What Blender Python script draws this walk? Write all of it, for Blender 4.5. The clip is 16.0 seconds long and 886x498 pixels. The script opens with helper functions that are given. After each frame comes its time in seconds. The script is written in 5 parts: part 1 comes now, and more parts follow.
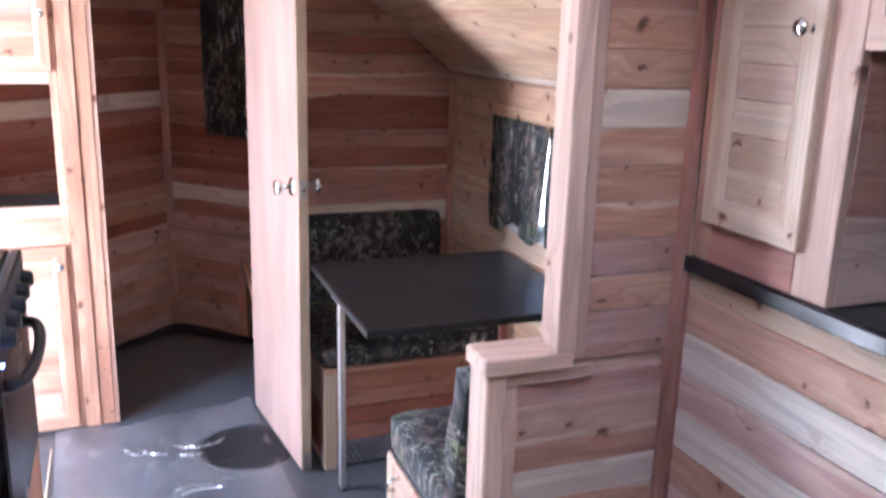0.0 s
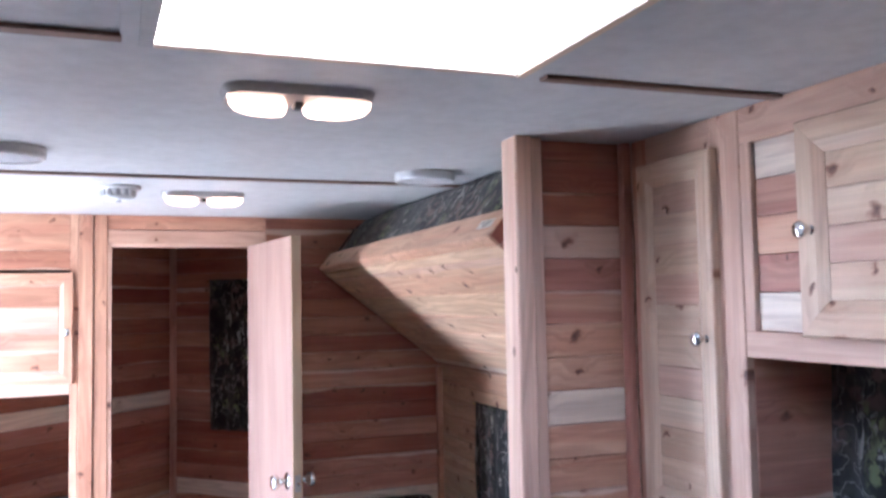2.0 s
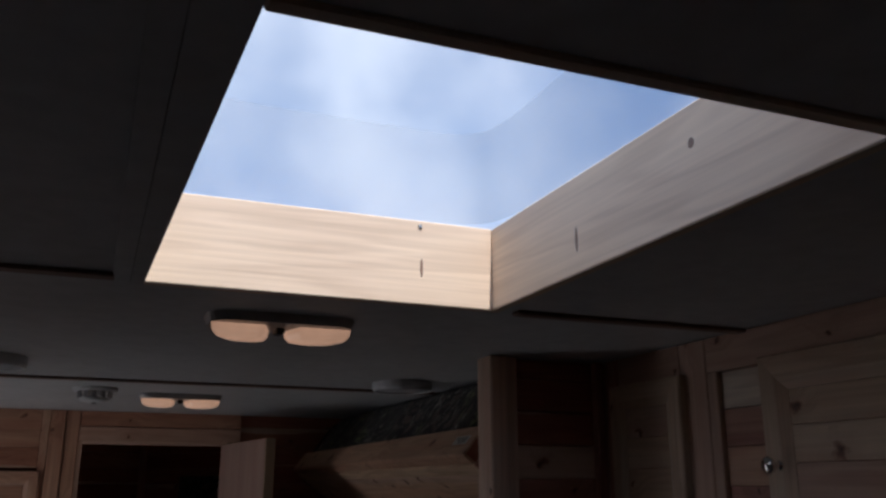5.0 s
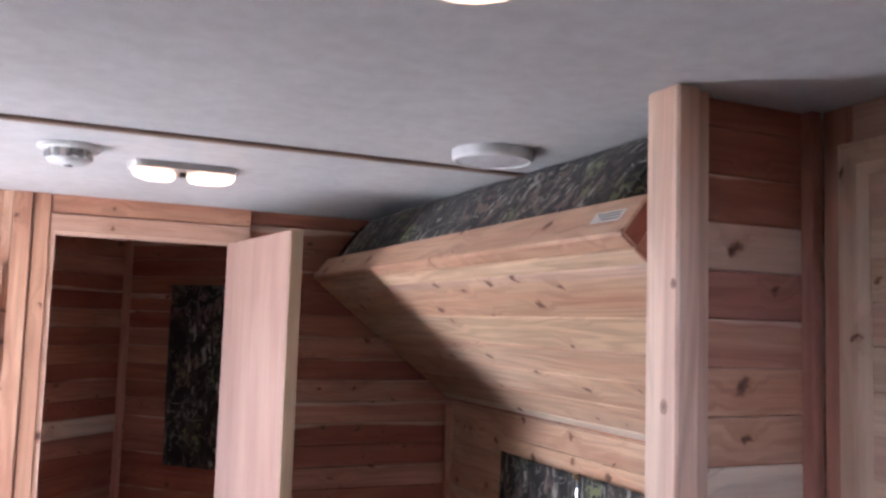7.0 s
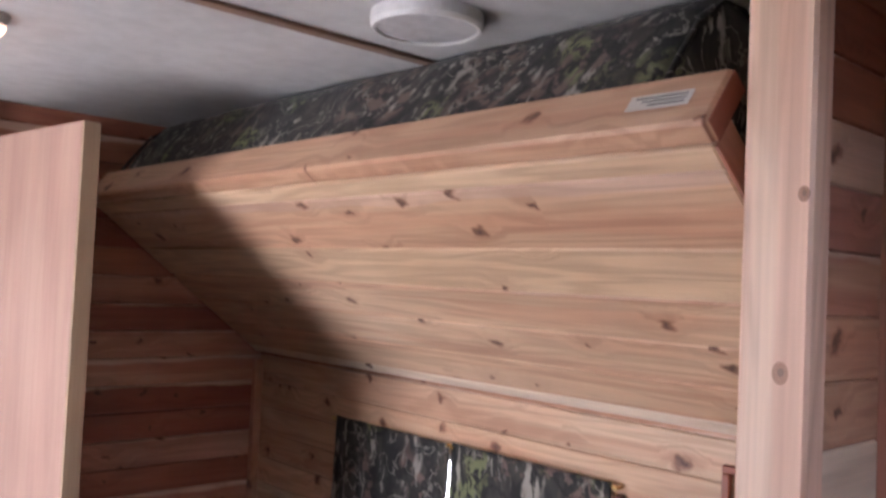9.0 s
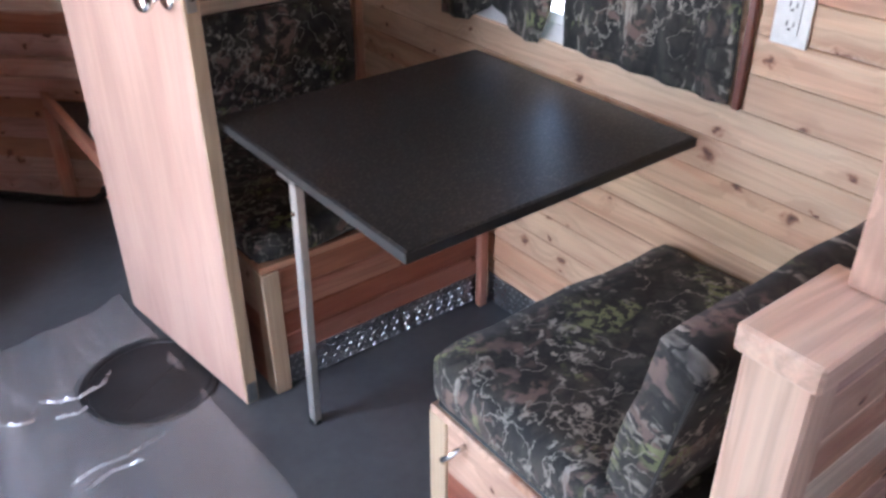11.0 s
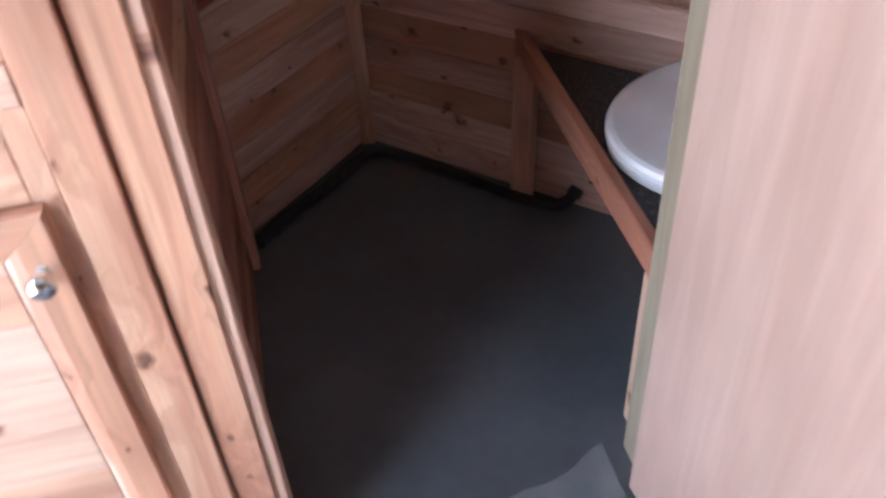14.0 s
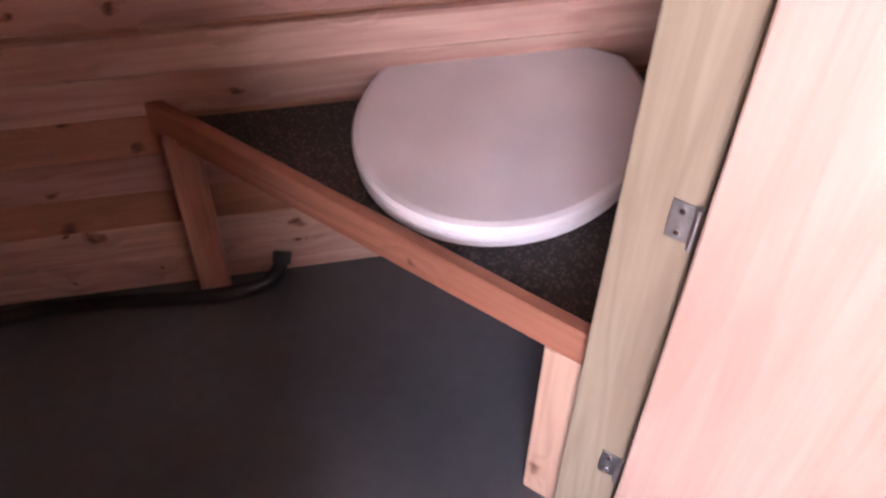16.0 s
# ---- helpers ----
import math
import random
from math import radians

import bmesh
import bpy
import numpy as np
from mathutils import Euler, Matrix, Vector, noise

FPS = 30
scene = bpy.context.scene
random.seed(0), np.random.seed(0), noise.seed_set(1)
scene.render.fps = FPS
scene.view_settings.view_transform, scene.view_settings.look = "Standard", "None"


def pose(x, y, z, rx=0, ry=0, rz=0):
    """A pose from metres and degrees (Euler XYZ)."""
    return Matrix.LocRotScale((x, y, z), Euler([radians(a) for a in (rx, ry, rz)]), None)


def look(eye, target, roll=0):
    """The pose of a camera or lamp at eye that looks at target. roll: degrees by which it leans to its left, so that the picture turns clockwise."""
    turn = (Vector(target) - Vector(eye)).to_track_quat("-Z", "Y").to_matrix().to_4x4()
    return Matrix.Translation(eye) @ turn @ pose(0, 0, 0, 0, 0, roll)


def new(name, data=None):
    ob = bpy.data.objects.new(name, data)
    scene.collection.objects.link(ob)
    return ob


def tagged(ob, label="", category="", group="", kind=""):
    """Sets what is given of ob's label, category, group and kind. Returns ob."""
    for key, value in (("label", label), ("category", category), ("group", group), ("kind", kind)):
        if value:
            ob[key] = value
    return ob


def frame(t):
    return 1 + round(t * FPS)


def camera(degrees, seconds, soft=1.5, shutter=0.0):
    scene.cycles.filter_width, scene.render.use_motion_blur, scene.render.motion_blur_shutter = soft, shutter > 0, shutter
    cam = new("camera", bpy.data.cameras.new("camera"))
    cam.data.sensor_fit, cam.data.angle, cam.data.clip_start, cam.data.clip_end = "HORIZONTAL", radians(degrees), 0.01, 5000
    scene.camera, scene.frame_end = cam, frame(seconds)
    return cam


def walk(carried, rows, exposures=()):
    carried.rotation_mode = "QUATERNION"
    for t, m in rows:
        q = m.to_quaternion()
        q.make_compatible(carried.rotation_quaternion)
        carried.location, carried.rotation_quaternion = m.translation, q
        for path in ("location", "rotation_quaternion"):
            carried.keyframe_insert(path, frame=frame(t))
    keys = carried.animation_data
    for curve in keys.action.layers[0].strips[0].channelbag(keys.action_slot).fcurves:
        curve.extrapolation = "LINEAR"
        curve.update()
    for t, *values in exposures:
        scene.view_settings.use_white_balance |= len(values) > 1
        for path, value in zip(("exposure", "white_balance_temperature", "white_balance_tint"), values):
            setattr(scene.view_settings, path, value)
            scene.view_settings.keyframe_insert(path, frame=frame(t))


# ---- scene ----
cam = camera(55.0, 16.0, soft=2.6, shutter=0.4)
PATH = [
    (0, (0.155, -0.106, 1.523), (0.858, 1.697, 1.02), 1.7),
    (0.5, (0.142, -0.137, 1.529), (0.862, 1.703, 1.223), 0.5),
    (1, (0.139, -0.267, 1.552), (0.836, 1.603, 1.419), 0.5),
    (1.5, (0.127, -0.36, 1.599), (0.842, 1.508, 1.617), -0.5),
    (2, (0.142, -0.388, 1.627), (0.847, 1.48, 1.747), -1.1),
    (2.5, (0.134, -0.414, 1.658), (0.839, 1.436, 1.947), -0.2),
    (3, (0.139, -0.446, 1.697), (0.866, 1.362, 2.148), -0.1),
    (3.2, (0.141, -0.463, 1.709), (0.88, 1.323, 2.224), 0.0),
    (5.3, (0.128, -0.432, 1.693), (0.841, 1.356, 2.232), -0.0),
    (5.5, (0.124, -0.38, 1.684), (0.777, 1.45, 2.16), -0.2),
    (6, (0.133, -0.155, 1.652), (0.725, 1.716, 2.038), 1.2),
    (6.5, (0.102, 0.053, 1.643), (0.833, 1.893, 1.928), 1.3),
    (7, (0.142, 0.299, 1.621), (0.947, 2.122, 1.797), 1.8),
    (7.5, (0.188, 0.534, 1.624), (1.093, 2.31, 1.782), 2.2),
    (8, (0.172, 0.746, 1.606), (1.266, 2.415, 1.749), 2.9),
    (8.5, (0.143, 0.876, 1.599), (1.433, 2.398, 1.732), 2.9),
    (9, (0.121, 0.908, 1.588), (1.467, 2.385, 1.664), 2.6),
    (9.5, (0.104, 0.931, 1.549), (1.414, 2.409, 1.237), -0.1),
    (10, (0.132, 0.961, 1.467), (1.346, 2.414, 0.822), -1.8),
    (10.2, (0.136, 0.964, 1.456), (1.302, 2.393, 0.682), -1.7),
    (12.3, (0.039, 1.405, 1.396), (0.74, 2.882, 0.243), 1.7),
    (12.5, (0.115, 1.524, 1.373), (0.651, 3.082, 0.24), 2.0),
    (13, (0.246, 1.787, 1.325), (0.458, 3.433, 0.209), -0.7),
    (13.5, (0.248, 2.123, 1.31), (0.483, 3.71, 0.115), 0.1),
    (14, (0.208, 2.446, 1.203), (0.498, 3.928, -0.11), -3.6),
    (14.5, (0.193, 2.719, 1.217), (0.707, 4.02, -0.212), -3.6),
    (15, (0.129, 2.918, 1.188), (0.977, 3.971, -0.286), -2.0),
    (15.5, (0.088, 3.019, 1.191), (1.167, 3.865, -0.264), 0.6),
    (16, (0.086, 3.047, 1.163), (1.234, 3.808, -0.288), 0.9),
]
B = 4.42
EXPOSURES = [(t, B + d, k, q) for t, d, k, q in (
    (0.0, 0.25, 5300, 14), (1.5, 0.20, 5200, 14), (2.2, -0.05, 5100, 12), (2.6, -0.65, 5200, 12), (3.0, -2.0, 5500, 12), (3.2, -2.5, 5500, 12), (4.2, -3.9, 5800, 12), (5.3, -4.3, 5900, 12),
    (5.5, -4.3, 5900, 12), (6.0, -3.3, 5800, 12), (6.5, -1.65, 5700, 14), (7.0, -0.42, 5650, 16), (7.5, -0.27, 5700, 17), (8.5, -0.57, 5850, 18), (9.0, -0.62, 6000, 19), (10.0, -0.52, 6050, 12), (10.3, -0.36, 5950, 11),
    (12.5, 0.0, 5400, 14), (13.0, -0.46, 5550, 11), (13.5, -0.70, 5450, 9), (14.0, -0.40, 5500, 9), (14.5, 0.22, 5850, 22), (15.0, 0.28, 6050, 26), (15.5, 0.2, 6550, 34), (16.0, 0.15, 6750, 36))]
walk(cam, [(t, look(eye, target, roll)) for t, eye, target, roll in PATH], EXPOSURES)
SKY, SUN, DOORLIGHT, LAMPGLOW = 0.15, 4.6, 0.25, 0.30

# ---- light ----
world = bpy.data.worlds.new("winter_sky")
scene.world = world
world.use_nodes = True
wn, wl = world.node_tree.nodes, world.node_tree.links
sky = wn.new("ShaderNodeTexSky")
sky.sky_type, sky.sun_disc = "NISHITA", False
sky.sun_elevation, sky.sun_rotation = radians(60), radians(175)
sky.air_density, sky.dust_density = 1.0, 0.6
cl_tc, cl_noise, cl_ramp, cl_mix = wn.new("ShaderNodeTexCoord"), wn.new("ShaderNodeTexNoise"), wn.new("ShaderNodeValToRGB"), wn.new("ShaderNodeMixRGB")
cl_noise.inputs["Scale"].default_value, cl_noise.inputs["Detail"].default_value = 2.6, 5.0
cl_ramp.color_ramp.elements[0].position, cl_ramp.color_ramp.elements[1].position = 0.36, 0.62
cl_mix.inputs[2].default_value = (5.6, 5.8, 6.2, 1)
wl.new(cl_tc.outputs["Generated"], cl_noise.inputs["Vector"])
wl.new(cl_noise.outputs["Fac"], cl_ramp.inputs["Fac"])
wl.new(cl_ramp.outputs["Color"], cl_mix.inputs[0])
wl.new(sky.outputs["Color"], cl_mix.inputs[1])
wl.new(cl_mix.outputs["Color"], wn["Background"].inputs["Color"])
wn["Background"].inputs["Strength"].default_value = SKY

sun = new("sun", bpy.data.lights.new("sun", "SUN"))
sun.data.energy, sun.data.angle, sun.data.color = SUN, radians(0.5), (1.0, 0.93, 0.84)
sun.matrix_world = look((20 * math.sin(radians(5)), -20 * math.cos(radians(5)), 2 + 20 * math.tan(radians(60))), (0, 0, 2))

doorlight = new("daylight_doorway", bpy.data.lights.new("daylight_doorway", "AREA"))
doorlight.data.shape, doorlight.data.size, doorlight.data.size_y = "RECTANGLE", 0.58, 1.70
doorlight.data.energy, doorlight.data.color = DOORLIGHT, (0.90, 0.95, 1.0)
doorlight.matrix_world = look((-0.80, 2.57, 0.92), (0.60, 2.53, 0.80))
doorlight.data.spread = radians(165)


# ---- materials ----
def material(name):
    m = bpy.data.materials.new(name)
    m.use_nodes = True
    n, l = m.node_tree.nodes, m.node_tree.links
    return m, n, l, n["Principled BSDF"]


def ramp(n, stops):
    r = n.new("ShaderNodeValToRGB")
    el = r.color_ramp.elements
    while len(el) < len(stops):
        el.new(0.5)
    for e, (p, c) in zip(el, stops):
        e.position, e.color = p, (*c, 1)
    return r


def coords(n, l, scale=(1, 1, 1), shift=True):
    tc, mp = n.new("ShaderNodeTexCoord"), n.new("ShaderNodeMapping")
    mp.inputs["Scale"].default_value = scale
    if shift:
        info, mul = n.new("ShaderNodeObjectInfo"), n.new("ShaderNodeVectorMath")
        comb = n.new("ShaderNodeCombineXYZ")
        mul.operation = "SCALE"
        mul.inputs["Scale"].default_value = 1.0
        m1, m2 = n.new("ShaderNodeMath"), n.new("ShaderNodeMath")
        for mm, k in ((m1, 37.0), (m2, 91.0)):
            mm.operation = "MULTIPLY"
            mm.inputs[1].default_value = k
            l.new(info.outputs["Random"], mm.inputs[0])
        l.new(m1.outputs[0], comb.inputs[0])
        l.new(m2.outputs[0], comb.inputs[1])
        add = n.new("ShaderNodeVectorMath")
        l.new(tc.outputs["Object"], add.inputs[0])
        l.new(comb.outputs[0], add.inputs[1])
        l.new(add.outputs[0], mp.inputs["Vector"])
    else:
        l.new(tc.outputs["Object"], mp.inputs["Vector"])
    return mp


def mixer(n, l, fac, a, b, mode="MIX"):
    x = n.new("ShaderNodeMixRGB")
    x.blend_type = mode
    for sock, v in zip(x.inputs, (fac, a, b)):
        if isinstance(v, (int, float)):
            sock.default_value = v
        elif isinstance(v, tuple):
            sock.default_value = (*v, 1)
        else:
            l.new(v, sock)
    return x.outputs[0]


def wood(name, dark, mid, light, knot=0.55, rough=0.5, streak=0.5, blotch=0.32, hair=0.5, sap=0.0, heart=0.0):
    """Boards whose grain runs along their own x axis: streaks, flame figure and dark knots."""
    m, n, l, bsdf = material(name)
    info = n.new("ShaderNodeObjectInfo")
    base = ramp(n, [(0.0, dark), (0.5, mid), (1.0, light)])
    l.new(info.outputs["Random"], base.inputs["Fac"])
    # knots
    kmap = coords(n, l, (7.8, 9.5, 0.0))
    vor = n.new("ShaderNodeTexVoronoi")
    vor.voronoi_dimensions = "2D"
    vor.inputs["Scale"].default_value = 1.0
    kwarp, kadd = n.new("ShaderNodeTexNoise"), n.new("ShaderNodeVectorMath")
    kwarp.inputs["Scale"].default_value, kwarp.inputs["Detail"].default_value = 5.0, 2.0
    l.new(kmap.outputs[0], kwarp.inputs["Vector"])
    kadd.operation = "MULTIPLY_ADD"
    kadd.inputs[1].default_value = (0.34, 0.30, 0.0)
    l.new(kwarp.outputs["Color"], kadd.inputs[0])
    l.new(kmap.outputs[0], kadd.inputs[2])
    l.new(kadd.outputs[0], vor.inputs["Vector"])
    sep = n.new("ShaderNodeSeparateColor")
    l.new(vor.outputs["Color"], sep.inputs[0])
    gate = n.new("ShaderNodeMath")
    gate.operation = "LESS_THAN"
    gate.inputs[1].default_value = knot
    l.new(sep.outputs[0], gate.inputs[0])
    near = ramp(n, [(0.0, (1, 1, 1)), (0.055, (0.8, 0.8, 0.8)), (0.095, (0, 0, 0))])
    size, ratio = n.new("ShaderNodeMapRange"), n.new("ShaderNodeMath")
    size.inputs["To Min"].default_value, size.inputs["To Max"].default_value = 0.50, 1.75
    l.new(sep.outputs[1], size.inputs["Value"])
    ratio.operation = "DIVIDE"
    l.new(vor.outputs["Distance"], ratio.inputs[0])
    l.new(size.outputs[0], ratio.inputs[1])
    l.new(ratio.outputs[0], near.inputs["Fac"])
    halo = ramp(n, [(0.0, (1, 1, 1)), (0.45, (0, 0, 0))])
    l.new(vor.outputs["Distance"], halo.inputs["Fac"])
    kfac, hfac = n.new("ShaderNodeMath"), n.new("ShaderNodeMath")
    for mm, src in ((kfac, near), (hfac, halo)):
        mm.operation = "MULTIPLY"
        l.new(src.outputs["Color"], mm.inputs[0])
        l.new(gate.outputs[0], mm.inputs[1])
    # flame figure, pushed aside by the knots
    gmap = coords(n, l, (0.9, 11.0, 11.0))
    push = n.new("ShaderNodeVectorMath")
    l.new(gmap.outputs[0], push.inputs[0])
    pv = n.new("ShaderNodeCombineXYZ")
    soft = n.new("ShaderNodeMath")
    soft.operation = "MULTIPLY"
    soft.inputs[1].default_value = 0.38
    l.new(hfac.outputs[0], soft.inputs[0])
    l.new(soft.outputs[0], pv.inputs[1])
    l.new(pv.outputs[0], push.inputs[1])
    fig = n.new("ShaderNodeTexNoise")
    fig.inputs["Scale"].default_value, fig.inputs["Detail"].default_value, fig.inputs["Distortion"].default_value = 1.3, 3.0, 0.6
    l.new(push.outputs[0], fig.inputs["Vector"])
    wave = n.new("ShaderNodeMath")
    wave.operation = "MULTIPLY"
    wave.inputs[1].default_value = 34.0
    l.new(fig.outputs["Fac"], wave.inputs[0])
    sine = n.new("ShaderNodeMath")
    sine.operation = "SINE"
    l.new(wave.outputs[0], sine.inputs[0])
    rings = ramp(n, [(0.0, (0.72, 0.66, 0.62)), (0.75, (1.04, 1.04, 1.04)), (1.0, (1.08, 1.08, 1.06))])
    remap = n.new("ShaderNodeMapRange")
    remap.inputs["From Min"].default_value = -1.0
    l.new(sine.outputs[0], remap.inputs["Value"])
    l.new(remap.outputs[0], rings.inputs["Fac"])
    fine = n.new("ShaderNodeTexNoise")
    fmap = coords(n, l, (3.0, 160.0, 160.0))
    fine.inputs["Scale"].default_value, fine.inputs["Detail"].default_value = 1.0, 3.0
    l.new(fmap.outputs[0], fine.inputs["Vector"])
    fr = ramp(n, [(0.3, (0.82, 0.80, 0.78)), (0.7, (1.08, 1.08, 1.08))])
    l.new(fine.outputs["Fac"], fr.inputs["Fac"])
    stain = n.new("ShaderNodeTexNoise")
    smap = coords(n, l, (1.6, 5.0, 5.0))
    stain.inputs["Scale"].default_value, stain.inputs["Detail"].default_value = 1.4, 4.0
    l.new(smap.outputs[0], stain.inputs["Vector"])
    sr = ramp(n, [(0.35, (0.70, 0.60, 0.56)), (0.65, (1.12, 1.12, 1.1))])
    l.new(stain.outputs["Fac"], sr.inputs["Fac"])
    c = base.outputs["Color"]
    if heart:
        # long streaks of redder heartwood
        hmap = coords(n, l, (0.8, 13.0, 13.0))
        hn = n.new("ShaderNodeTexNoise")
        hn.inputs["Scale"].default_value, hn.inputs["Detail"].default_value, hn.inputs["Distortion"].default_value = 1.6, 4.0, 0.8
        l.new(hmap.outputs[0], hn.inputs["Vector"])
        hr = ramp(n, [(0.44, (0, 0, 0)), (0.60, (heart, heart, heart))])
        l.new(hn.outputs["Fac"], hr.inputs["Fac"])
        c = mixer(n, l, hr.outputs["Color"], c, tuple(x * k for x, k in zip(dark, (0.94, 0.72, 0.70))))
    if sap:
        # a band of pale sapwood along one edge of some boards
        tc2, sp2 = n.new("ShaderNodeTexCoord"), n.new("ShaderNodeSeparateXYZ")
        l.new(tc2.outputs["Object"], sp2.inputs[0])
        wn2 = n.new("ShaderNodeTexNoise")
        wmap = coords(n, l, (2.2, 2.0, 2.0))
        wn2.inputs["Scale"].default_value, wn2.inputs["Detail"].default_value = 1.5, 3.0
        l.new(wmap.outputs[0], wn2.inputs["Vector"])
        wob, hash1, pick, edge = n.new("ShaderNodeMath"), n.new("ShaderNodeMath"), n.new("ShaderNodeMath"), n.new("ShaderNodeMath")
        wob.operation = "MULTIPLY_ADD"
        wob.inputs[1].default_value = 0.05
        l.new(wn2.outputs["Fac"], wob.inputs[0])
        l.new(sp2.outputs[1], wob.inputs[2])
        hash1.operation, hash1.inputs[1].default_value = "MULTIPLY", 17.3
        l.new(info.outputs["Random"], hash1.inputs[0])
        pick.operation = "FRACT"
        l.new(hash1.outputs[0], pick.inputs[0])
        edge.operation, edge.inputs[1].default_value = "MULTIPLY_ADD", -0.055 * sap
        l.new(pick.outputs[0], edge.inputs[0])
        edge.inputs[2].default_value = 0.0
        total = n.new("ShaderNodeMath")
        total.operation = "SUBTRACT"
        l.new(wob.outputs[0], total.inputs[0])
        l.new(edge.outputs[0], total.inputs[1])
        band = n.new("ShaderNodeMapRange")
        band.interpolation_type = "SMOOTHSTEP"
        band.inputs["From Min"].default_value, band.inputs["From Max"].default_value = 0.0960, 0.1030
        band.inputs["To Max"].default_value = 0.85
        l.new(total.outputs[0], band.inputs["Value"])
        c = mixer(n, l, band.outputs[0], c, (0.66, 0.47, 0.36))
    c = mixer(n, l, streak, c, rings.outputs["Color"], "MULTIPLY")
    c = mixer(n, l, hair, c, fr.outputs["Color"], "MULTIPLY")
    c = mixer(n, l, blotch * 2, c, sr.outputs["Color"], "MULTIPLY")
    hl = n.new("ShaderNodeMath")
    hl.operation = "MULTIPLY"
    hl.inputs[1].default_value = 0.20
    l.new(hfac.outputs[0], hl.inputs[0])
    c = mixer(n, l, hl.outputs[0], c, (0.30, 0.13, 0.07))
    kcol = ramp(n, [(0.0, (0.07, 0.028, 0.018)), (0.035, (0.14, 0.055, 0.032)), (0.075, (0.30, 0.12, 0.065))])
    l.new(ratio.outputs[0], kcol.inputs["Fac"])
    c = mixer(n, l, kfac.outputs[0], c, kcol.outputs["Color"])
    l.new(c, bsdf.inputs["Base Color"])
    bsdf.inputs["Roughness"].default_value = rough
    bump = n.new("ShaderNodeBump")
    bump.inputs["Strength"].default_value, bump.inputs["Distance"].default_value = 0.12, 0.002
    l.new(fine.outputs["Fac"], bump.inputs["Height"])
    l.new(bump.outputs[0], bsdf.inputs["Normal"])
    return m


def plain(name, a, b, rough, scale, metal=0.0, bump=0.1, detail=4.0, lo=0.35, hi=0.65, coat=0.0):
    """Two tones mixed by noise at two scales, with a fine relief."""
    m, n, l, bsdf = material(name)
    mp = coords(n, l)
    big, small = n.new("ShaderNodeTexNoise"), n.new("ShaderNodeTexNoise")
    for t, s in ((big, scale), (small, scale * 14)):
        t.inputs["Scale"].default_value, t.inputs["Detail"].default_value = s, detail
        l.new(mp.outputs[0], t.inputs["Vector"])
    r = ramp(n, [(lo, a), (hi, b)])
    l.new(big.outputs["Fac"], r.inputs["Fac"])
    r2 = ramp(n, [(0.3, (0.86, 0.86, 0.86)), (0.7, (1.1, 1.1, 1.1))])
    l.new(small.outputs["Fac"], r2.inputs["Fac"])
    c = mixer(n, l, 0.6, r.outputs["Color"], r2.outputs["Color"], "MULTIPLY")
    l.new(c, bsdf.inputs["Base Color"])
    rr = n.new("ShaderNodeMapRange")
    rr.inputs["To Min"].default_value, rr.inputs["To Max"].default_value = max(rough - 0.1, 0.02), min(rough + 0.1, 1)
    l.new(big.outputs["Fac"], rr.inputs["Value"])
    l.new(rr.outputs[0], bsdf.inputs["Roughness"])
    bsdf.inputs["Metallic"].default_value = metal
    bsdf.inputs["Coat Weight"].default_value = coat
    bm_ = n.new("ShaderNodeBump")
    bm_.inputs["Strength"].default_value, bm_.inputs["Distance"].default_value = bump, 0.003
    l.new(small.outputs["Fac"], bm_.inputs["Height"])
    l.new(bm_.outputs[0], bsdf.inputs["Normal"])
    return m


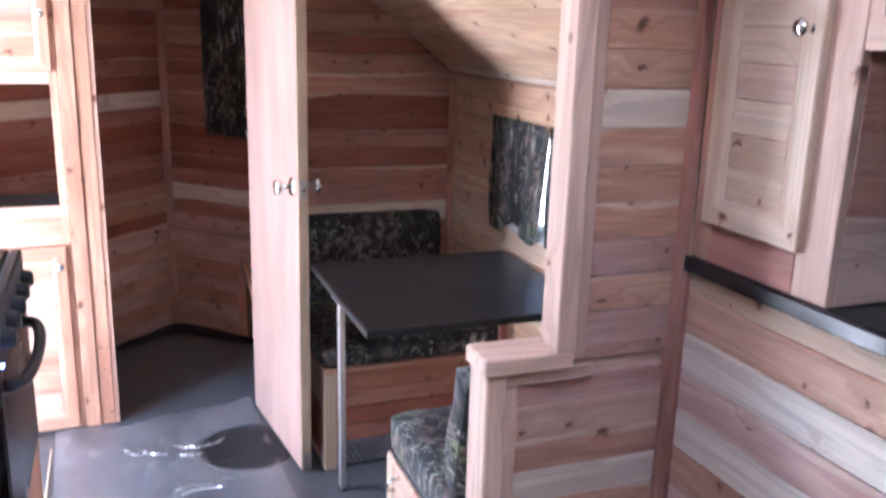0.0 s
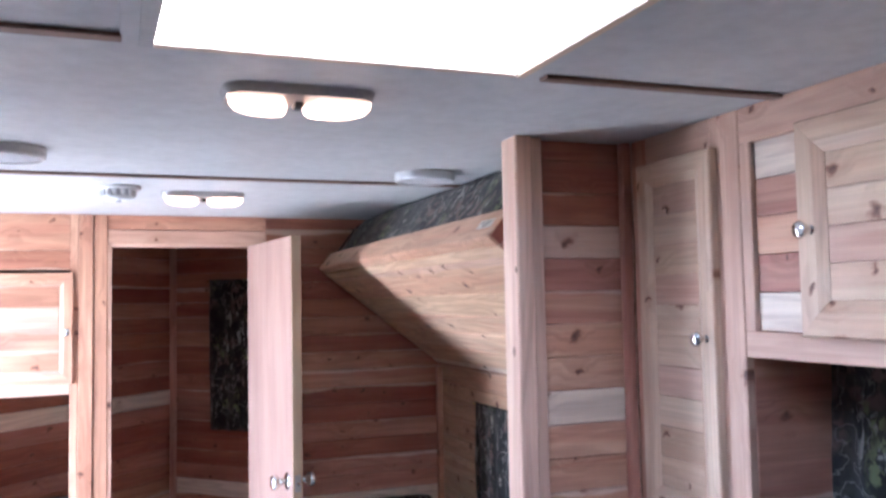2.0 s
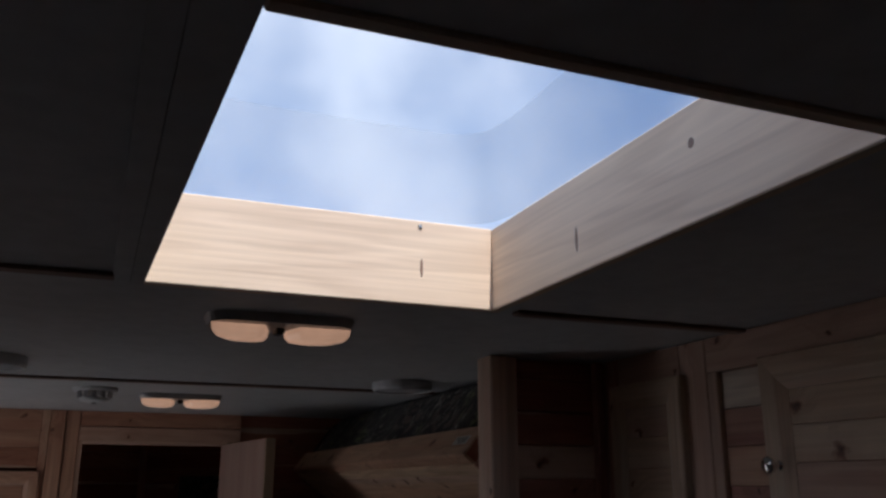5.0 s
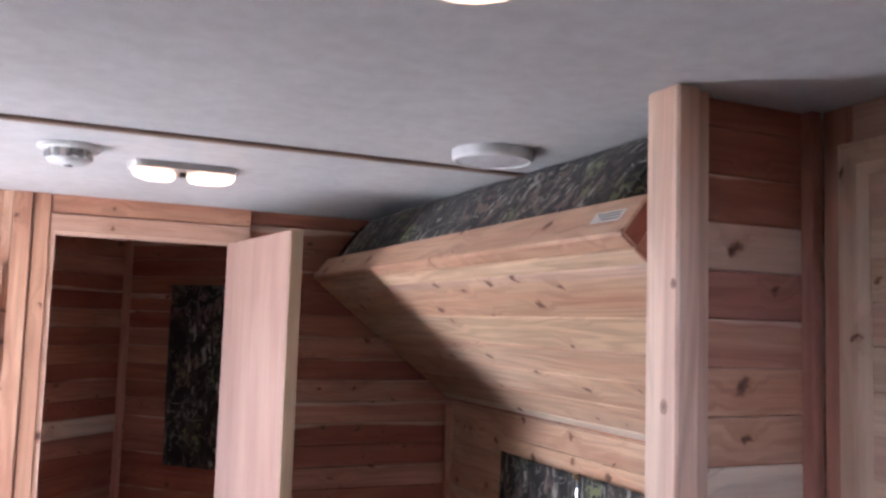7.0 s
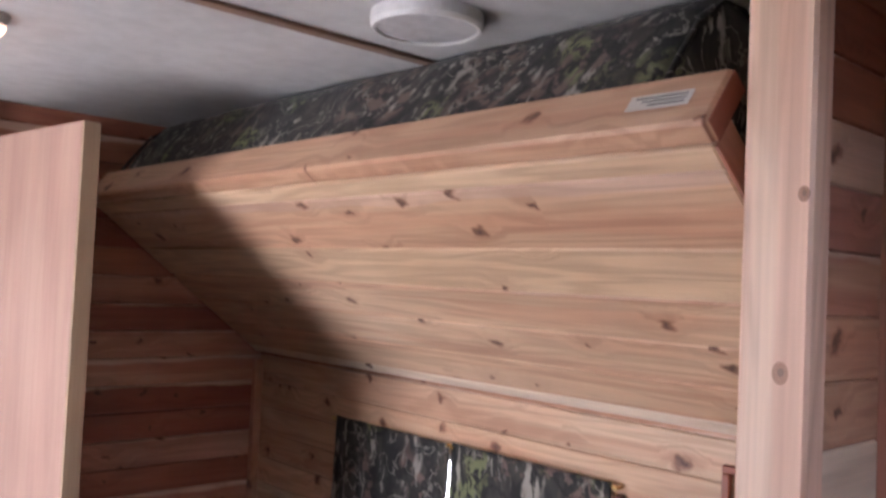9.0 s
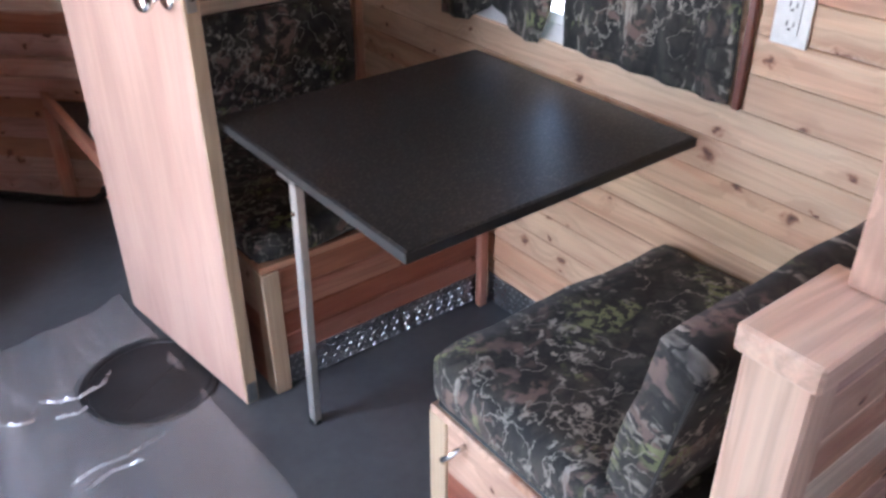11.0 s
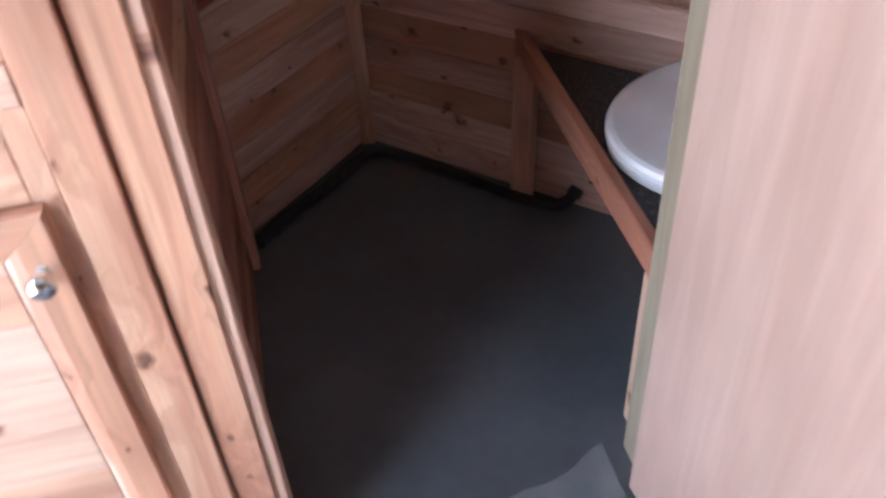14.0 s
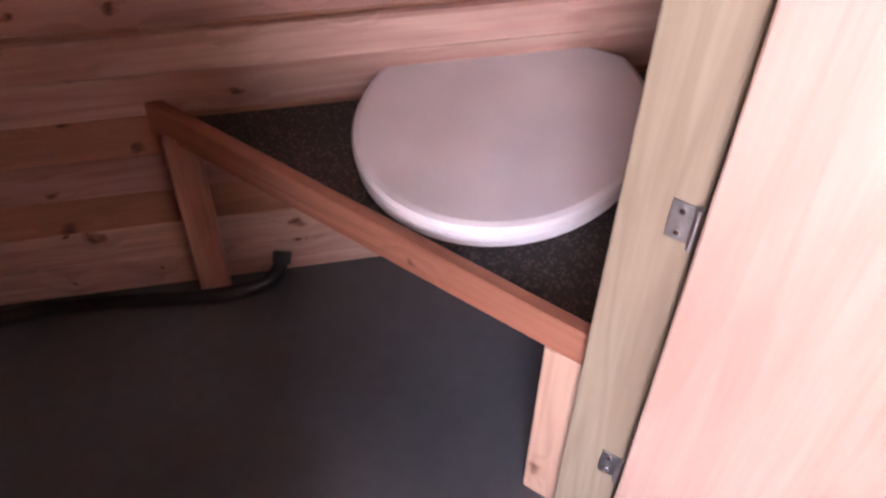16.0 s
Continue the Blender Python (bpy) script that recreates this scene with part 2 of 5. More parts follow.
def camo(name, lift=1.0):
    """Woodland print: dark ground, upright bark streaks, crooked twigs, sprays of yellow-green leaves, a little rust."""
    m, n, l, bsdf = material(name)
    mp = coords(n, l)
    warp = n.new("ShaderNodeTexNoise")
    warp.inputs["Scale"].default_value, warp.inputs["Detail"].default_value = 16.0, 4.0
    l.new(mp.outputs[0], warp.inputs["Vector"])
    wv = n.new("ShaderNodeVectorMath")
    wv.operation = "MULTIPLY_ADD"
    wv.inputs[1].default_value = (0.035, 0.035, 0.035)
    l.new(warp.outputs["Color"], wv.inputs[0])
    l.new(mp.outputs[0], wv.inputs[2])

    def layer(scale, stretch, offset, stops, detail=3.0):
        q = n.new("ShaderNodeMapping")
        q.inputs["Scale"].default_value = stretch
        q.inputs["Location"].default_value = offset
        l.new(wv.outputs[0], q.inputs["Vector"])
        t = n.new("ShaderNodeTexNoise")
        t.inputs["Scale"].default_value, t.inputs["Detail"].default_value = scale, detail
        l.new(q.outputs[0], t.inputs["Vector"])
        r = ramp(n, [(p, (v, v, v)) for p, v in stops])
        l.new(t.outputs["Fac"], r.inputs["Fac"])
        return r.outputs["Color"]

    def both(a, b):
        return mixer(n, l, 1.0, a, b, "MULTIPLY")

    k = lift
    c = mixer(n, l, layer(26, (1, 1, 0.5), (0, 0, 0), [(0.40, 0), (0.66, 1)], 6.0), (0.005 * k, 0.005 * k, 0.005 * k), (0.038 * k, 0.034 * k, 0.028 * k))
    bark = both(layer(48, (1, 1, 0.24), (3, 1, 0), [(0.56, 0), (0.63, 1)]), layer(7, (1, 1, 0.6), (1, 7, 2), [(0.45, 0), (0.54, 1)]))
    c = mixer(n, l, bark, c, (0.270 * k, 0.250 * k, 0.215 * k))
    rust = both(layer(30, (1, 1, 1), (5, 2, 9), [(0.50, 0), (0.58, 0.9)]), layer(6, (1, 1, 1), (8, 3, 4), [(0.51, 0), (0.59, 0.9)]))
    c = mixer(n, l, rust, c, (0.150 * k, 0.098 * k, 0.080 * k))
    c = mixer(n, l, layer(6.5, (1, 1, 1.3), (2, 9, 5), [(0.474, 0), (0.486, 0.9), (0.500, 0.9), (0.512, 0)], 4.0), c, (0.008, 0.007, 0.006))
    twig = both(layer(13, (1, 1, 1), (4, 4, 1), [(0.486, 0), (0.497, 0.85), (0.503, 0.85), (0.514, 0)], 4.0), layer(5, (1, 1, 1), (0, 6, 8), [(0.42, 0), (0.50, 1)]))
    c = mixer(n, l, twig, c, (0.215 * k, 0.198 * k, 0.170 * k))
    leaf = both(layer(70, (1, 1, 0.6), (6, 0, 3), [(0.47, 0), (0.55, 1)]), layer(7.5, (1, 1, 1), (7, 1, 6), [(0.59, 0), (0.66, 0.9)]))
    c = mixer(n, l, leaf, c, (0.165 * k, 0.180 * k, 0.080 * k))
    l.new(c, bsdf.inputs["Base Color"])
    bsdf.inputs["Roughness"].default_value = 0.75
    bsdf.inputs["Sheen Weight"].default_value = 0.08
    weave = n.new("ShaderNodeTexNoise")
    weave.inputs["Scale"].default_value = 420.0
    l.new(mp.outputs[0], weave.inputs["Vector"])
    b = n.new("ShaderNodeBump")
    b.inputs["Strength"].default_value, b.inputs["Distance"].default_value = 0.25, 0.002
    l.new(weave.outputs["Fac"], b.inputs["Height"])
    l.new(b.outputs[0], bsdf.inputs["Normal"])
    return m


def speckled(name, base, dots, rough):
    m, n, l, bsdf = material(name)
    mp = coords(n, l)
    v = n.new("ShaderNodeTexVoronoi")
    v.inputs["Scale"].default_value = 330.0
    l.new(mp.outputs[0], v.inputs["Vector"])
    sep = n.new("ShaderNodeSeparateColor")
    l.new(v.outputs["Color"], sep.inputs[0])
    r = ramp(n, [(0.0, base), (0.62, tuple(1.5 * x for x in base)), (0.80, dots), (1.0, tuple(1.6 * x for x in dots))])
    r.color_ramp.interpolation = "CONSTANT"
    l.new(sep.outputs[0], r.inputs["Fac"])
    big = n.new("ShaderNodeTexNoise")
    big.inputs["Scale"].default_value = 3.0
    l.new(mp.outputs[0], big.inputs["Vector"])
    l.new(r.outputs["Color"], bsdf.inputs["Base Color"])
    rr = n.new("ShaderNodeMapRange")
    rr.inputs["To Min"].default_value, rr.inputs["To Max"].default_value = rough - 0.08, rough + 0.1
    l.new(big.outputs["Fac"], rr.inputs["Value"])
    l.new(rr.outputs[0], bsdf.inputs["Roughness"])
    return m


def glowing(name, colour, strength):
    m, n, l, bsdf = material(name)
    bsdf.inputs["Base Color"].default_value = (0.55, 0.48, 0.42, 1)
    bsdf.inputs["Roughness"].default_value = 0.3
    bsdf.inputs["Emission Color"].default_value = (*colour, 1)
    mp = coords(n, l, (1, 1, 1), shift=False)
    t = n.new("ShaderNodeTexNoise")
    t.inputs["Scale"].default_value = 14.0
    l.new(mp.outputs[0], t.inputs["Vector"])
    r = n.new("ShaderNodeMapRange")
    r.inputs["To Min"].default_value, r.inputs["To Max"].default_value = strength * 0.55, strength * 1.45
    l.new(t.outputs["Fac"], r.inputs["Value"])
    l.new(r.outputs[0], bsdf.inputs["Emission Strength"])
    return m


def clear(name, tint=(1, 1, 1), gloss=0.08, haze=0.0, rough=0.22, streaks=False):
    """A thin clear sheet: mostly see-through, a little glossy, a little milky."""
    m, n, l, bsdf = material(name)
    out = n["Material Output"]
    tr, gl, df = n.new("ShaderNodeBsdfTransparent"), n.new("ShaderNodeBsdfGlossy"), n.new("ShaderNodeBsdfDiffuse")
    tr.inputs["Color"].default_value = (*tint, 1)
    gl.inputs["Roughness"].default_value = rough
    df.inputs["Color"].default_value = (0.75, 0.75, 0.76, 1)
    m1, m2, edge, power, mul = n.new("ShaderNodeMixShader"), n.new("ShaderNodeMixShader"), n.new("ShaderNodeLayerWeight"), n.new("ShaderNodeMath"), n.new("ShaderNodeMath")
    edge.inputs["Blend"].default_value = 0.5
    power.operation, mul.operation = "POWER", "MULTIPLY_ADD"
    power.inputs[1].default_value = 3.0
    mul.inputs[1].default_value, mul.inputs[2].default_value = gloss * 5, gloss * 0.6
    l.new(edge.outputs["Facing"], power.inputs[0])
    l.new(power.outputs[0], mul.inputs[0])
    m1.inputs[0].default_value = haze
    if streaks:
        # creased bands; the sheet's sheen is mixed in as white haze
        mp = coords(n, l, (7.0, 2.2, 1.0), shift=False)
        sheen_tex = n.new("ShaderNodeTexNoise")
        sheen_tex.inputs["Scale"].default_value, sheen_tex.inputs["Detail"].default_value, sheen_tex.inputs["Distortion"].default_value = 1.5, 7.0, 1.6
        l.new(mp.outputs[0], sheen_tex.inputs["Vector"])
        dr = ramp(n, [(0.32, (haze * 0.25,) * 3), (0.55, (haze,) * 3), (0.64, (haze * 2.2,) * 3), (0.70, (haze * 0.8,) * 3)])
        l.new(sheen_tex.outputs["Fac"], dr.inputs["Fac"])
        l.new(dr.outputs["Color"], m1.inputs[0])
    l.new(tr.outputs[0], m1.inputs[1])
    l.new(df.outputs[0], m1.inputs[2])
    l.new(mul.outputs[0], m2.inputs[0])
    l.new(m1.outputs[0], m2.inputs[1])
    l.new(gl.outputs[0], m2.inputs[2])
    l.new(m2.outputs[0], out.inputs["Surface"])
    n.remove(bsdf)
    return m


RED = wood("cedar_red", (0.300, 0.099, 0.061), (0.380, 0.146, 0.089), (0.460, 0.217, 0.131), 0.46, sap=1.0, heart=0.35)
ROSE = wood("cedar_rose", (0.420, 0.189, 0.140), (0.480, 0.246, 0.173), (0.550, 0.312, 0.206), 0.46, sap=1.0, heart=0.5)
TAN = wood("cedar_tan", (0.520, 0.283, 0.178), (0.580, 0.340, 0.220), (0.640, 0.410, 0.280), 0.55, sap=0.9, heart=0.45)
LROSE = wood("cedar_light_rose", (0.52, 0.315, 0.255), (0.59, 0.375, 0.30), (0.65, 0.435, 0.345), 0.5, sap=0.9, heart=0.4)
PALE = wood("cedar_sapwood", (0.740, 0.610, 0.480), (0.770, 0.645, 0.515), (0.800, 0.680, 0.550), 0.25, blotch=0.12)
PINE = wood("pine_trim", (0.580, 0.373, 0.266), (0.630, 0.421, 0.309), (0.660, 0.454, 0.337), 0.28, blotch=0.14, streak=0.35, heart=0.2)
CABW = wood("cabinet_cedar", (0.600, 0.425, 0.285), (0.650, 0.475, 0.325), (0.700, 0.530, 0.375), 0.62, blotch=0.16, streak=0.35, heart=0.3)
SHAFTW = wood("shaft_pine", (0.75, 0.585, 0.43), (0.77, 0.605, 0.45), (0.79, 0.625, 0.47), 0.0, blotch=0.12, streak=0.30)
POSTW = wood("cedar_post", (0.73, 0.525, 0.385), (0.75, 0.545, 0.405), (0.77, 0.565, 0.42), 0.12, blotch=0.18, streak=0.5, heart=0.4)
BUNKW = wood("cedar_bunk", (0.60, 0.385, 0.245), (0.675, 0.465, 0.305), (0.74, 0.55, 0.38), 0.60, blotch=0.2, sap=0.7, heart=0.45)
BUNKY = wood("cedar_bunk_yellow", (0.70, 0.51, 0.335), (0.73, 0.54, 0.36), (0.76, 0.57, 0.385), 0.40, blotch=0.2, streak=0.6)
OAKY = wood("ash_edge", (0.50, 0.39, 0.265), (0.54, 0.42, 0.29), (0.57, 0.45, 0.315), 0.0, blotch=0.12, streak=0.3)
JAMBW = wood("grey_brown_jamb", (0.295, 0.24, 0.168), (0.32, 0.262, 0.185), (0.345, 0.283, 0.202), 0.0, blotch=0.22, streak=0.4)
LUAN = wood("luan_plywood", (0.440, 0.293, 0.236), (0.455, 0.305, 0.246), (0.470, 0.317, 0.256), 0.0, rough=0.42, blotch=0.20, streak=0.16, hair=0.22, heart=0.16)
CEIL = plain("ceiling_vinyl", (0.53, 0.527, 0.52), (0.60, 0.597, 0.59), 0.55, 2.0, bump=0.15)
RUBBER = plain("floor_vinyl", (0.068, 0.069, 0.073), (0.112, 0.115, 0.122), 0.32, 2.6, bump=0.2)
MATT = plain("rubber_mat", (0.075, 0.077, 0.083), (0.10, 0.103, 0.11), 0.55, 4.0, bump=0.5)
BLACK = plain("black_enamel", (0.010, 0.010, 0.011), (0.016, 0.016, 0.017), 0.25, 5.0, bump=0.03)
BLACKP = plain("black_plastic", (0.012, 0.012, 0.012), (0.02, 0.02, 0.02), 0.5, 9.0, bump=0.1)
LIDM = plain("hole_cover_plastic", (0.010, 0.010, 0.011), (0.02, 0.02, 0.022), 0.52, 9.0, bump=0.2)
WHITE = plain("white_plastic", (0.72, 0.72, 0.71), (0.80, 0.80, 0.79), 0.35, 4.0, bump=0.03)
SEATW = plain("toilet_enamel", (0.82, 0.775, 0.75), (0.83, 0.785, 0.76), 0.22, 0.6, bump=0.0, detail=1.0, coat=0.3)
GRILLE = plain("speaker_cloth", (0.52, 0.52, 0.53), (0.62, 0.62, 0.63), 0.7, 60.0, bump=0.6)
CHROME = plain("chrome", (0.72, 0.71, 0.69), (0.85, 0.84, 0.82), 0.16, 12.0, metal=1.0, bump=0.02)
STEEL = plain("dull_steel", (0.35, 0.35, 0.35), (0.5, 0.5, 0.5), 0.38, 20.0, metal=1.0, bump=0.1)
BRASS = plain("brass", (0.55, 0.38, 0.16), (0.68, 0.5, 0.22), 0.28, 12.0, metal=1.0, bump=0.05)
ALU = plain("diamond_aluminium", (0.26, 0.265, 0.275), (0.40, 0.405, 0.42), 0.40, 14.0, metal=1.0, bump=0.1)
# lighter copy of the tread metal, so the lugs' glints are in the colour
LUGS = plain("glint_aluminium", (0.62, 0.63, 0.65), (0.74, 0.75, 0.77), 0.28, 14.0, metal=1.0, bump=0.05)
KNOTW = plain("knot_wood", (0.27, 0.13, 0.08), (0.50, 0.29, 0.19), 0.5, 70.0, bump=0.1)
BROWNSTRIP = plain("brown_batten", (0.20, 0.12, 0.085), (0.28, 0.17, 0.12), 0.5, 12.0, bump=0.1)
DARKRED = plain("dark_red_stain", (0.115, 0.034, 0.024), (0.16, 0.050, 0.034), 0.42, 18.0, bump=0.1)
NICKEL = plain("satin_nickel", (0.66, 0.64, 0.60), (0.72, 0.70, 0.66), 0.36, 3.0, metal=0.75, bump=0.0)
LAMPBASE = plain("lamp_base", (0.42, 0.40, 0.38), (0.5, 0.48, 0.46), 0.4, 9.0, bump=0.05)
CAMO = camo("camo_cloth", 1.25)
CAMOC = camo("camo_curtain", 1.15)
COUNTER = speckled("dark_laminate", (0.011, 0.010, 0.0095), (0.056, 0.050, 0.044), 0.40)
SHELFTOP = speckled("brown_laminate", (0.020, 0.016, 0.014), (0.10, 0.075, 0.06), 0.42)
LAMP = glowing("lit_lens", (1.0, 0.56, 0.34), LAMPGLOW)
GLASS = clear("window_glass", (0.96, 0.98, 0.98), 0.05)
ACRYLIC = clear("skylight_acrylic", (0.96, 0.98, 1.0), 0.02, 0.012)
MILKY = clear("skylight_acrylic_side", (0.96, 0.97, 1.0), 0.02, 0.30)
# the film's bright sheen over the floor is painted as streaky white haze
FILM = clear("plastic_film", (0.975, 0.975, 0.98), 0.050, 0.075, 0.16, streaks=True)
# crease highlights put into the material as extra white haze
FOLD = clear("plastic_fold_glint", (0.95, 0.95, 0.96), 0.40, 0.42, 0.12)
SNOW = plain("pale_gravel", (0.34, 0.33, 0.32), (0.46, 0.45, 0.43), 0.9, 0.8, bump=0.6)
OUTER = plain("white_siding", (0.6, 0.6, 0.6), (0.68, 0.68, 0.67), 0.5, 2.0, bump=0.05)
PAPER = plain("paper_sticker", (0.62, 0.59, 0.54), (0.68, 0.65, 0.60), 0.6, 30.0, bump=0.02)
INK = plain("sticker_print", (0.16, 0.16, 0.16), (0.24, 0.24, 0.24), 0.6, 30.0, bump=0.02)
BLUELED = glowing("pilot_light", (0.15, 0.25, 1.0), 3.0)


# ---- shapes ----
def thing(name, at, label="", category="", group="", kind=""):
    ob = new(name)
    ob.location = at
    ob.empty_display_size = 0.05
    return tagged(ob, label, category, group, kind)


INV = {}


def link(name, me, m, parent, label=""):
    ob = new(name, me)
    if parent is not None:
        ob.parent = parent
        key = parent.name
        if key not in INV:
            bpy.context.view_layer.update()
            INV[key] = parent.matrix_world.inverted()
        ob.matrix_parent_inverse = INV[key]
    ob.matrix_basis = m
    return tagged(ob, label)


CACHE = {}


def bar_mesh(lx, ly, lz, mat, c):
    """A bar with chamfered edges, centred, long side along x."""
    key = (round(lx, 4), round(ly, 4), round(lz, 4), mat.name, c)
    if key in CACHE:
        return CACHE[key]
    h = (lx / 2, ly / 2, lz / 2)
    c = min(c, h[0] * 0.45, h[1] * 0.45, h[2] * 0.45)
    vs, idx = [], {}
    for sx in (-1, 1):
        for sy in (-1, 1):
            for sz in (-1, 1):
                for ax in range(3):
                    p = [sx * (h[0] - c), sy * (h[1] - c), sz * (h[2] - c)]
                    p[ax] += (sx, sy, sz)[ax] * c
                    idx[(sx, sy, sz, ax)] = len(vs)
                    vs.append(p)
    fs = []
    for ax in range(3):
        u, v = (ax + 1) % 3, (ax + 2) % 3
        for s in (-1, 1):
            q = []
            for a, b in ((-1, -1), (1, -1), (1, 1), (-1, 1)):
                k = [0, 0, 0]
                k[ax], k[u], k[v] = s, a, b
                q.append(idx[(*k, ax)])
            fs.append(q if s > 0 else q[::-1])
        for a in (-1, 1):
            for b in (-1, 1):
                k0, k1 = [0, 0, 0], [0, 0, 0]
                k0[u], k0[v], k0[ax] = a, b, -1
                k1[u], k1[v], k1[ax] = a, b, 1
                q = [idx[(*k0, u)], idx[(*k1, u)], idx[(*k1, v)], idx[(*k0, v)]]
                fs.append(q if a * b > 0 else q[::-1])
    for sx in (-1, 1):
        for sy in (-1, 1):
            for sz in (-1, 1):
                q = [idx[(sx, sy, sz, ax)] for ax in range(3)]
                fs.append(q if sx * sy * sz > 0 else q[::-1])
    me = bpy.data.meshes.new("bar")
    me.from_pydata(vs, [], fs)
    me.materials.append(mat)
    CACHE[key] = me
    return me


def board(name, a, b, width, thick, normal, mat, parent, label="", c=0.002):
    """A bar from a to b along its middle line; its thickness lies along normal."""
    a, b = Vector(a), Vector(b)
    x = (b - a).normalized()
    z = Vector(normal)
    z = (z - x * z.dot(x)).normalized()
    y = z.cross(x)
    m = Matrix((x, y, z)).transposed().to_4x4()
    m.translation = (a + b) / 2
    return link(name, bar_mesh((b - a).length, width, thick, mat, c), m, parent, label)


def block(name, lo, hi, mat, parent, label="", along=None, c=0.002):
    """An upright bar between two corners; its grain follows the long side or the axis named."""
    d = [hi[i] - lo[i] for i in range(3)]
    mid = [(hi[i] + lo[i]) / 2 for i in range(3)]
    ax = d.index(max(d)) if along is None else "xyz".index(along)
    rest = [i for i in range(3) if i != ax]
    tn = rest[0] if d[rest[0]] < d[rest[1]] else rest[1]
    wd = rest[0] + rest[1] - tn
    a, b, nrm = list(mid), list(mid), [0, 0, 0]
    a[ax], b[ax], nrm[tn] = lo[ax], hi[ax], 1
    return board(name, a, b, d[wd], d[tn], nrm, mat, parent, label, c)


def from_bm(name, bm, mat, parent=None, label="", m=None, smooth=False):
    me = bpy.data.meshes.new(name)
    bmesh.ops.recalc_face_normals(bm, faces=bm.faces)
    bm.to_mesh(me)
    bm.free()
    me.materials.append(mat)
    if smooth:
        for p in me.polygons:
            p.use_smooth = True
    return link(name, me, m or Matrix(), parent, label)


def slab(name, o, u, v, n, us, vs, holes, thick, mat, label="", parent=None):
    """A wall or ceiling: cells between the cuts us and vs along u and v, less the holes, thick along n."""
    o, u, v, n = Vector(o), Vector(u), Vector(v), Vector(n)
    bm = bmesh.new()

    def solid(i, j):
        if not (0 <= i < len(us) - 1 and 0 <= j < len(vs) - 1):
            return False
        cu, cv = (us[i] + us[i + 1]) / 2, (vs[j] + vs[j + 1]) / 2
        return not any(a < cu < b and c_ < cv < d for a, b, c_, d in holes)

    def quad(*ps):
        bm.faces.new([bm.verts.new(p) for p in ps])

    P = lambda a, b, k: o + u * a + v * b + n * k
    for i in range(len(us) - 1):
        for j in range(len(vs) - 1):
            if not solid(i, j):
                continue
            a, b, c_, d = us[i], us[i + 1], vs[j], vs[j + 1]
            quad(P(a, c_, 0), P(b, c_, 0), P(b, d, 0), P(a, d, 0))
            quad(P(a, c_, thick), P(a, d, thick), P(b, d, thick), P(b, c_, thick))
            if not solid(i - 1, j):
                quad(P(a, c_, 0), P(a, d, 0), P(a, d, thick), P(a, c_, thick))
            if not solid(i + 1, j):
                quad(P(b, c_, 0), P(b, c_, thick), P(b, d, thick), P(b, d, 0))
            if not solid(i, j - 1):
                quad(P(a, c_, 0), P(a, c_, thick), P(b, c_, thick), P(b, c_, 0))
            if not solid(i, j + 1):
                quad(P(a, d, 0), P(b, d, 0), P(b, d, thick), P(a, d, thick))
    bmesh.ops.remove_doubles(bm, verts=bm.verts, dist=0.0001)
    ob = from_bm(name, bm, mat, parent)
    return tagged(ob, label, "", "", "structure")


def lathe(profile, seg=32, sx=1.0, sy=1.0):
    """A turned shape: (radius, height) pairs round the z axis."""
    bm = bmesh.new()
    rings = []
    for r, z in profile:
        if r < 1e-6:
            rings.append([bm.verts.new((0, 0, z))])
        else:
            rings.append([bm.verts.new((sx * r * math.cos(2 * math.pi * k / seg), sy * r * math.sin(2 * math.pi * k / seg), z)) for k in range(seg)])
    for a, b in zip(rings, rings[1:]):
        for k in range(seg):
            q = [a[k % len(a)], a[(k + 1) % len(a)], b[(k + 1) % len(b)], b[k % len(b)]]
            q = list(dict.fromkeys(q))
            if len(q) > 2:
                bm.faces.new(q)
    return bm


def tube(points, radius, seg=10):
    """A round bar or hose along a line of points."""
    bm = bmesh.new()
    pts = [Vector(p) for p in points]
    rings = []
    for i, p in enumerate(pts):
        d = (pts[min(i + 1, len(pts) - 1)] - pts[max(i - 1, 0)]).normalized()
        s = d.cross(Vector((0, 0, 1)) if abs(d.z) < 0.9 else Vector((1, 0, 0))).normalized()
        w = s.cross(d)
        rings.append([bm.verts.new(p + radius * (math.cos(2 * math.pi * k / seg) * s + math.sin(2 * math.pi * k / seg) * w)) for k in range(seg)])
    for a, b in zip(rings, rings[1:]):
        for k in range(seg):
            bm.faces.new([a[k], a[(k + 1) % seg], b[(k + 1) % seg], b[k]])
    bm.faces.new(rings[0])
    bm.faces.new(rings[-1][::-1])
    return bm


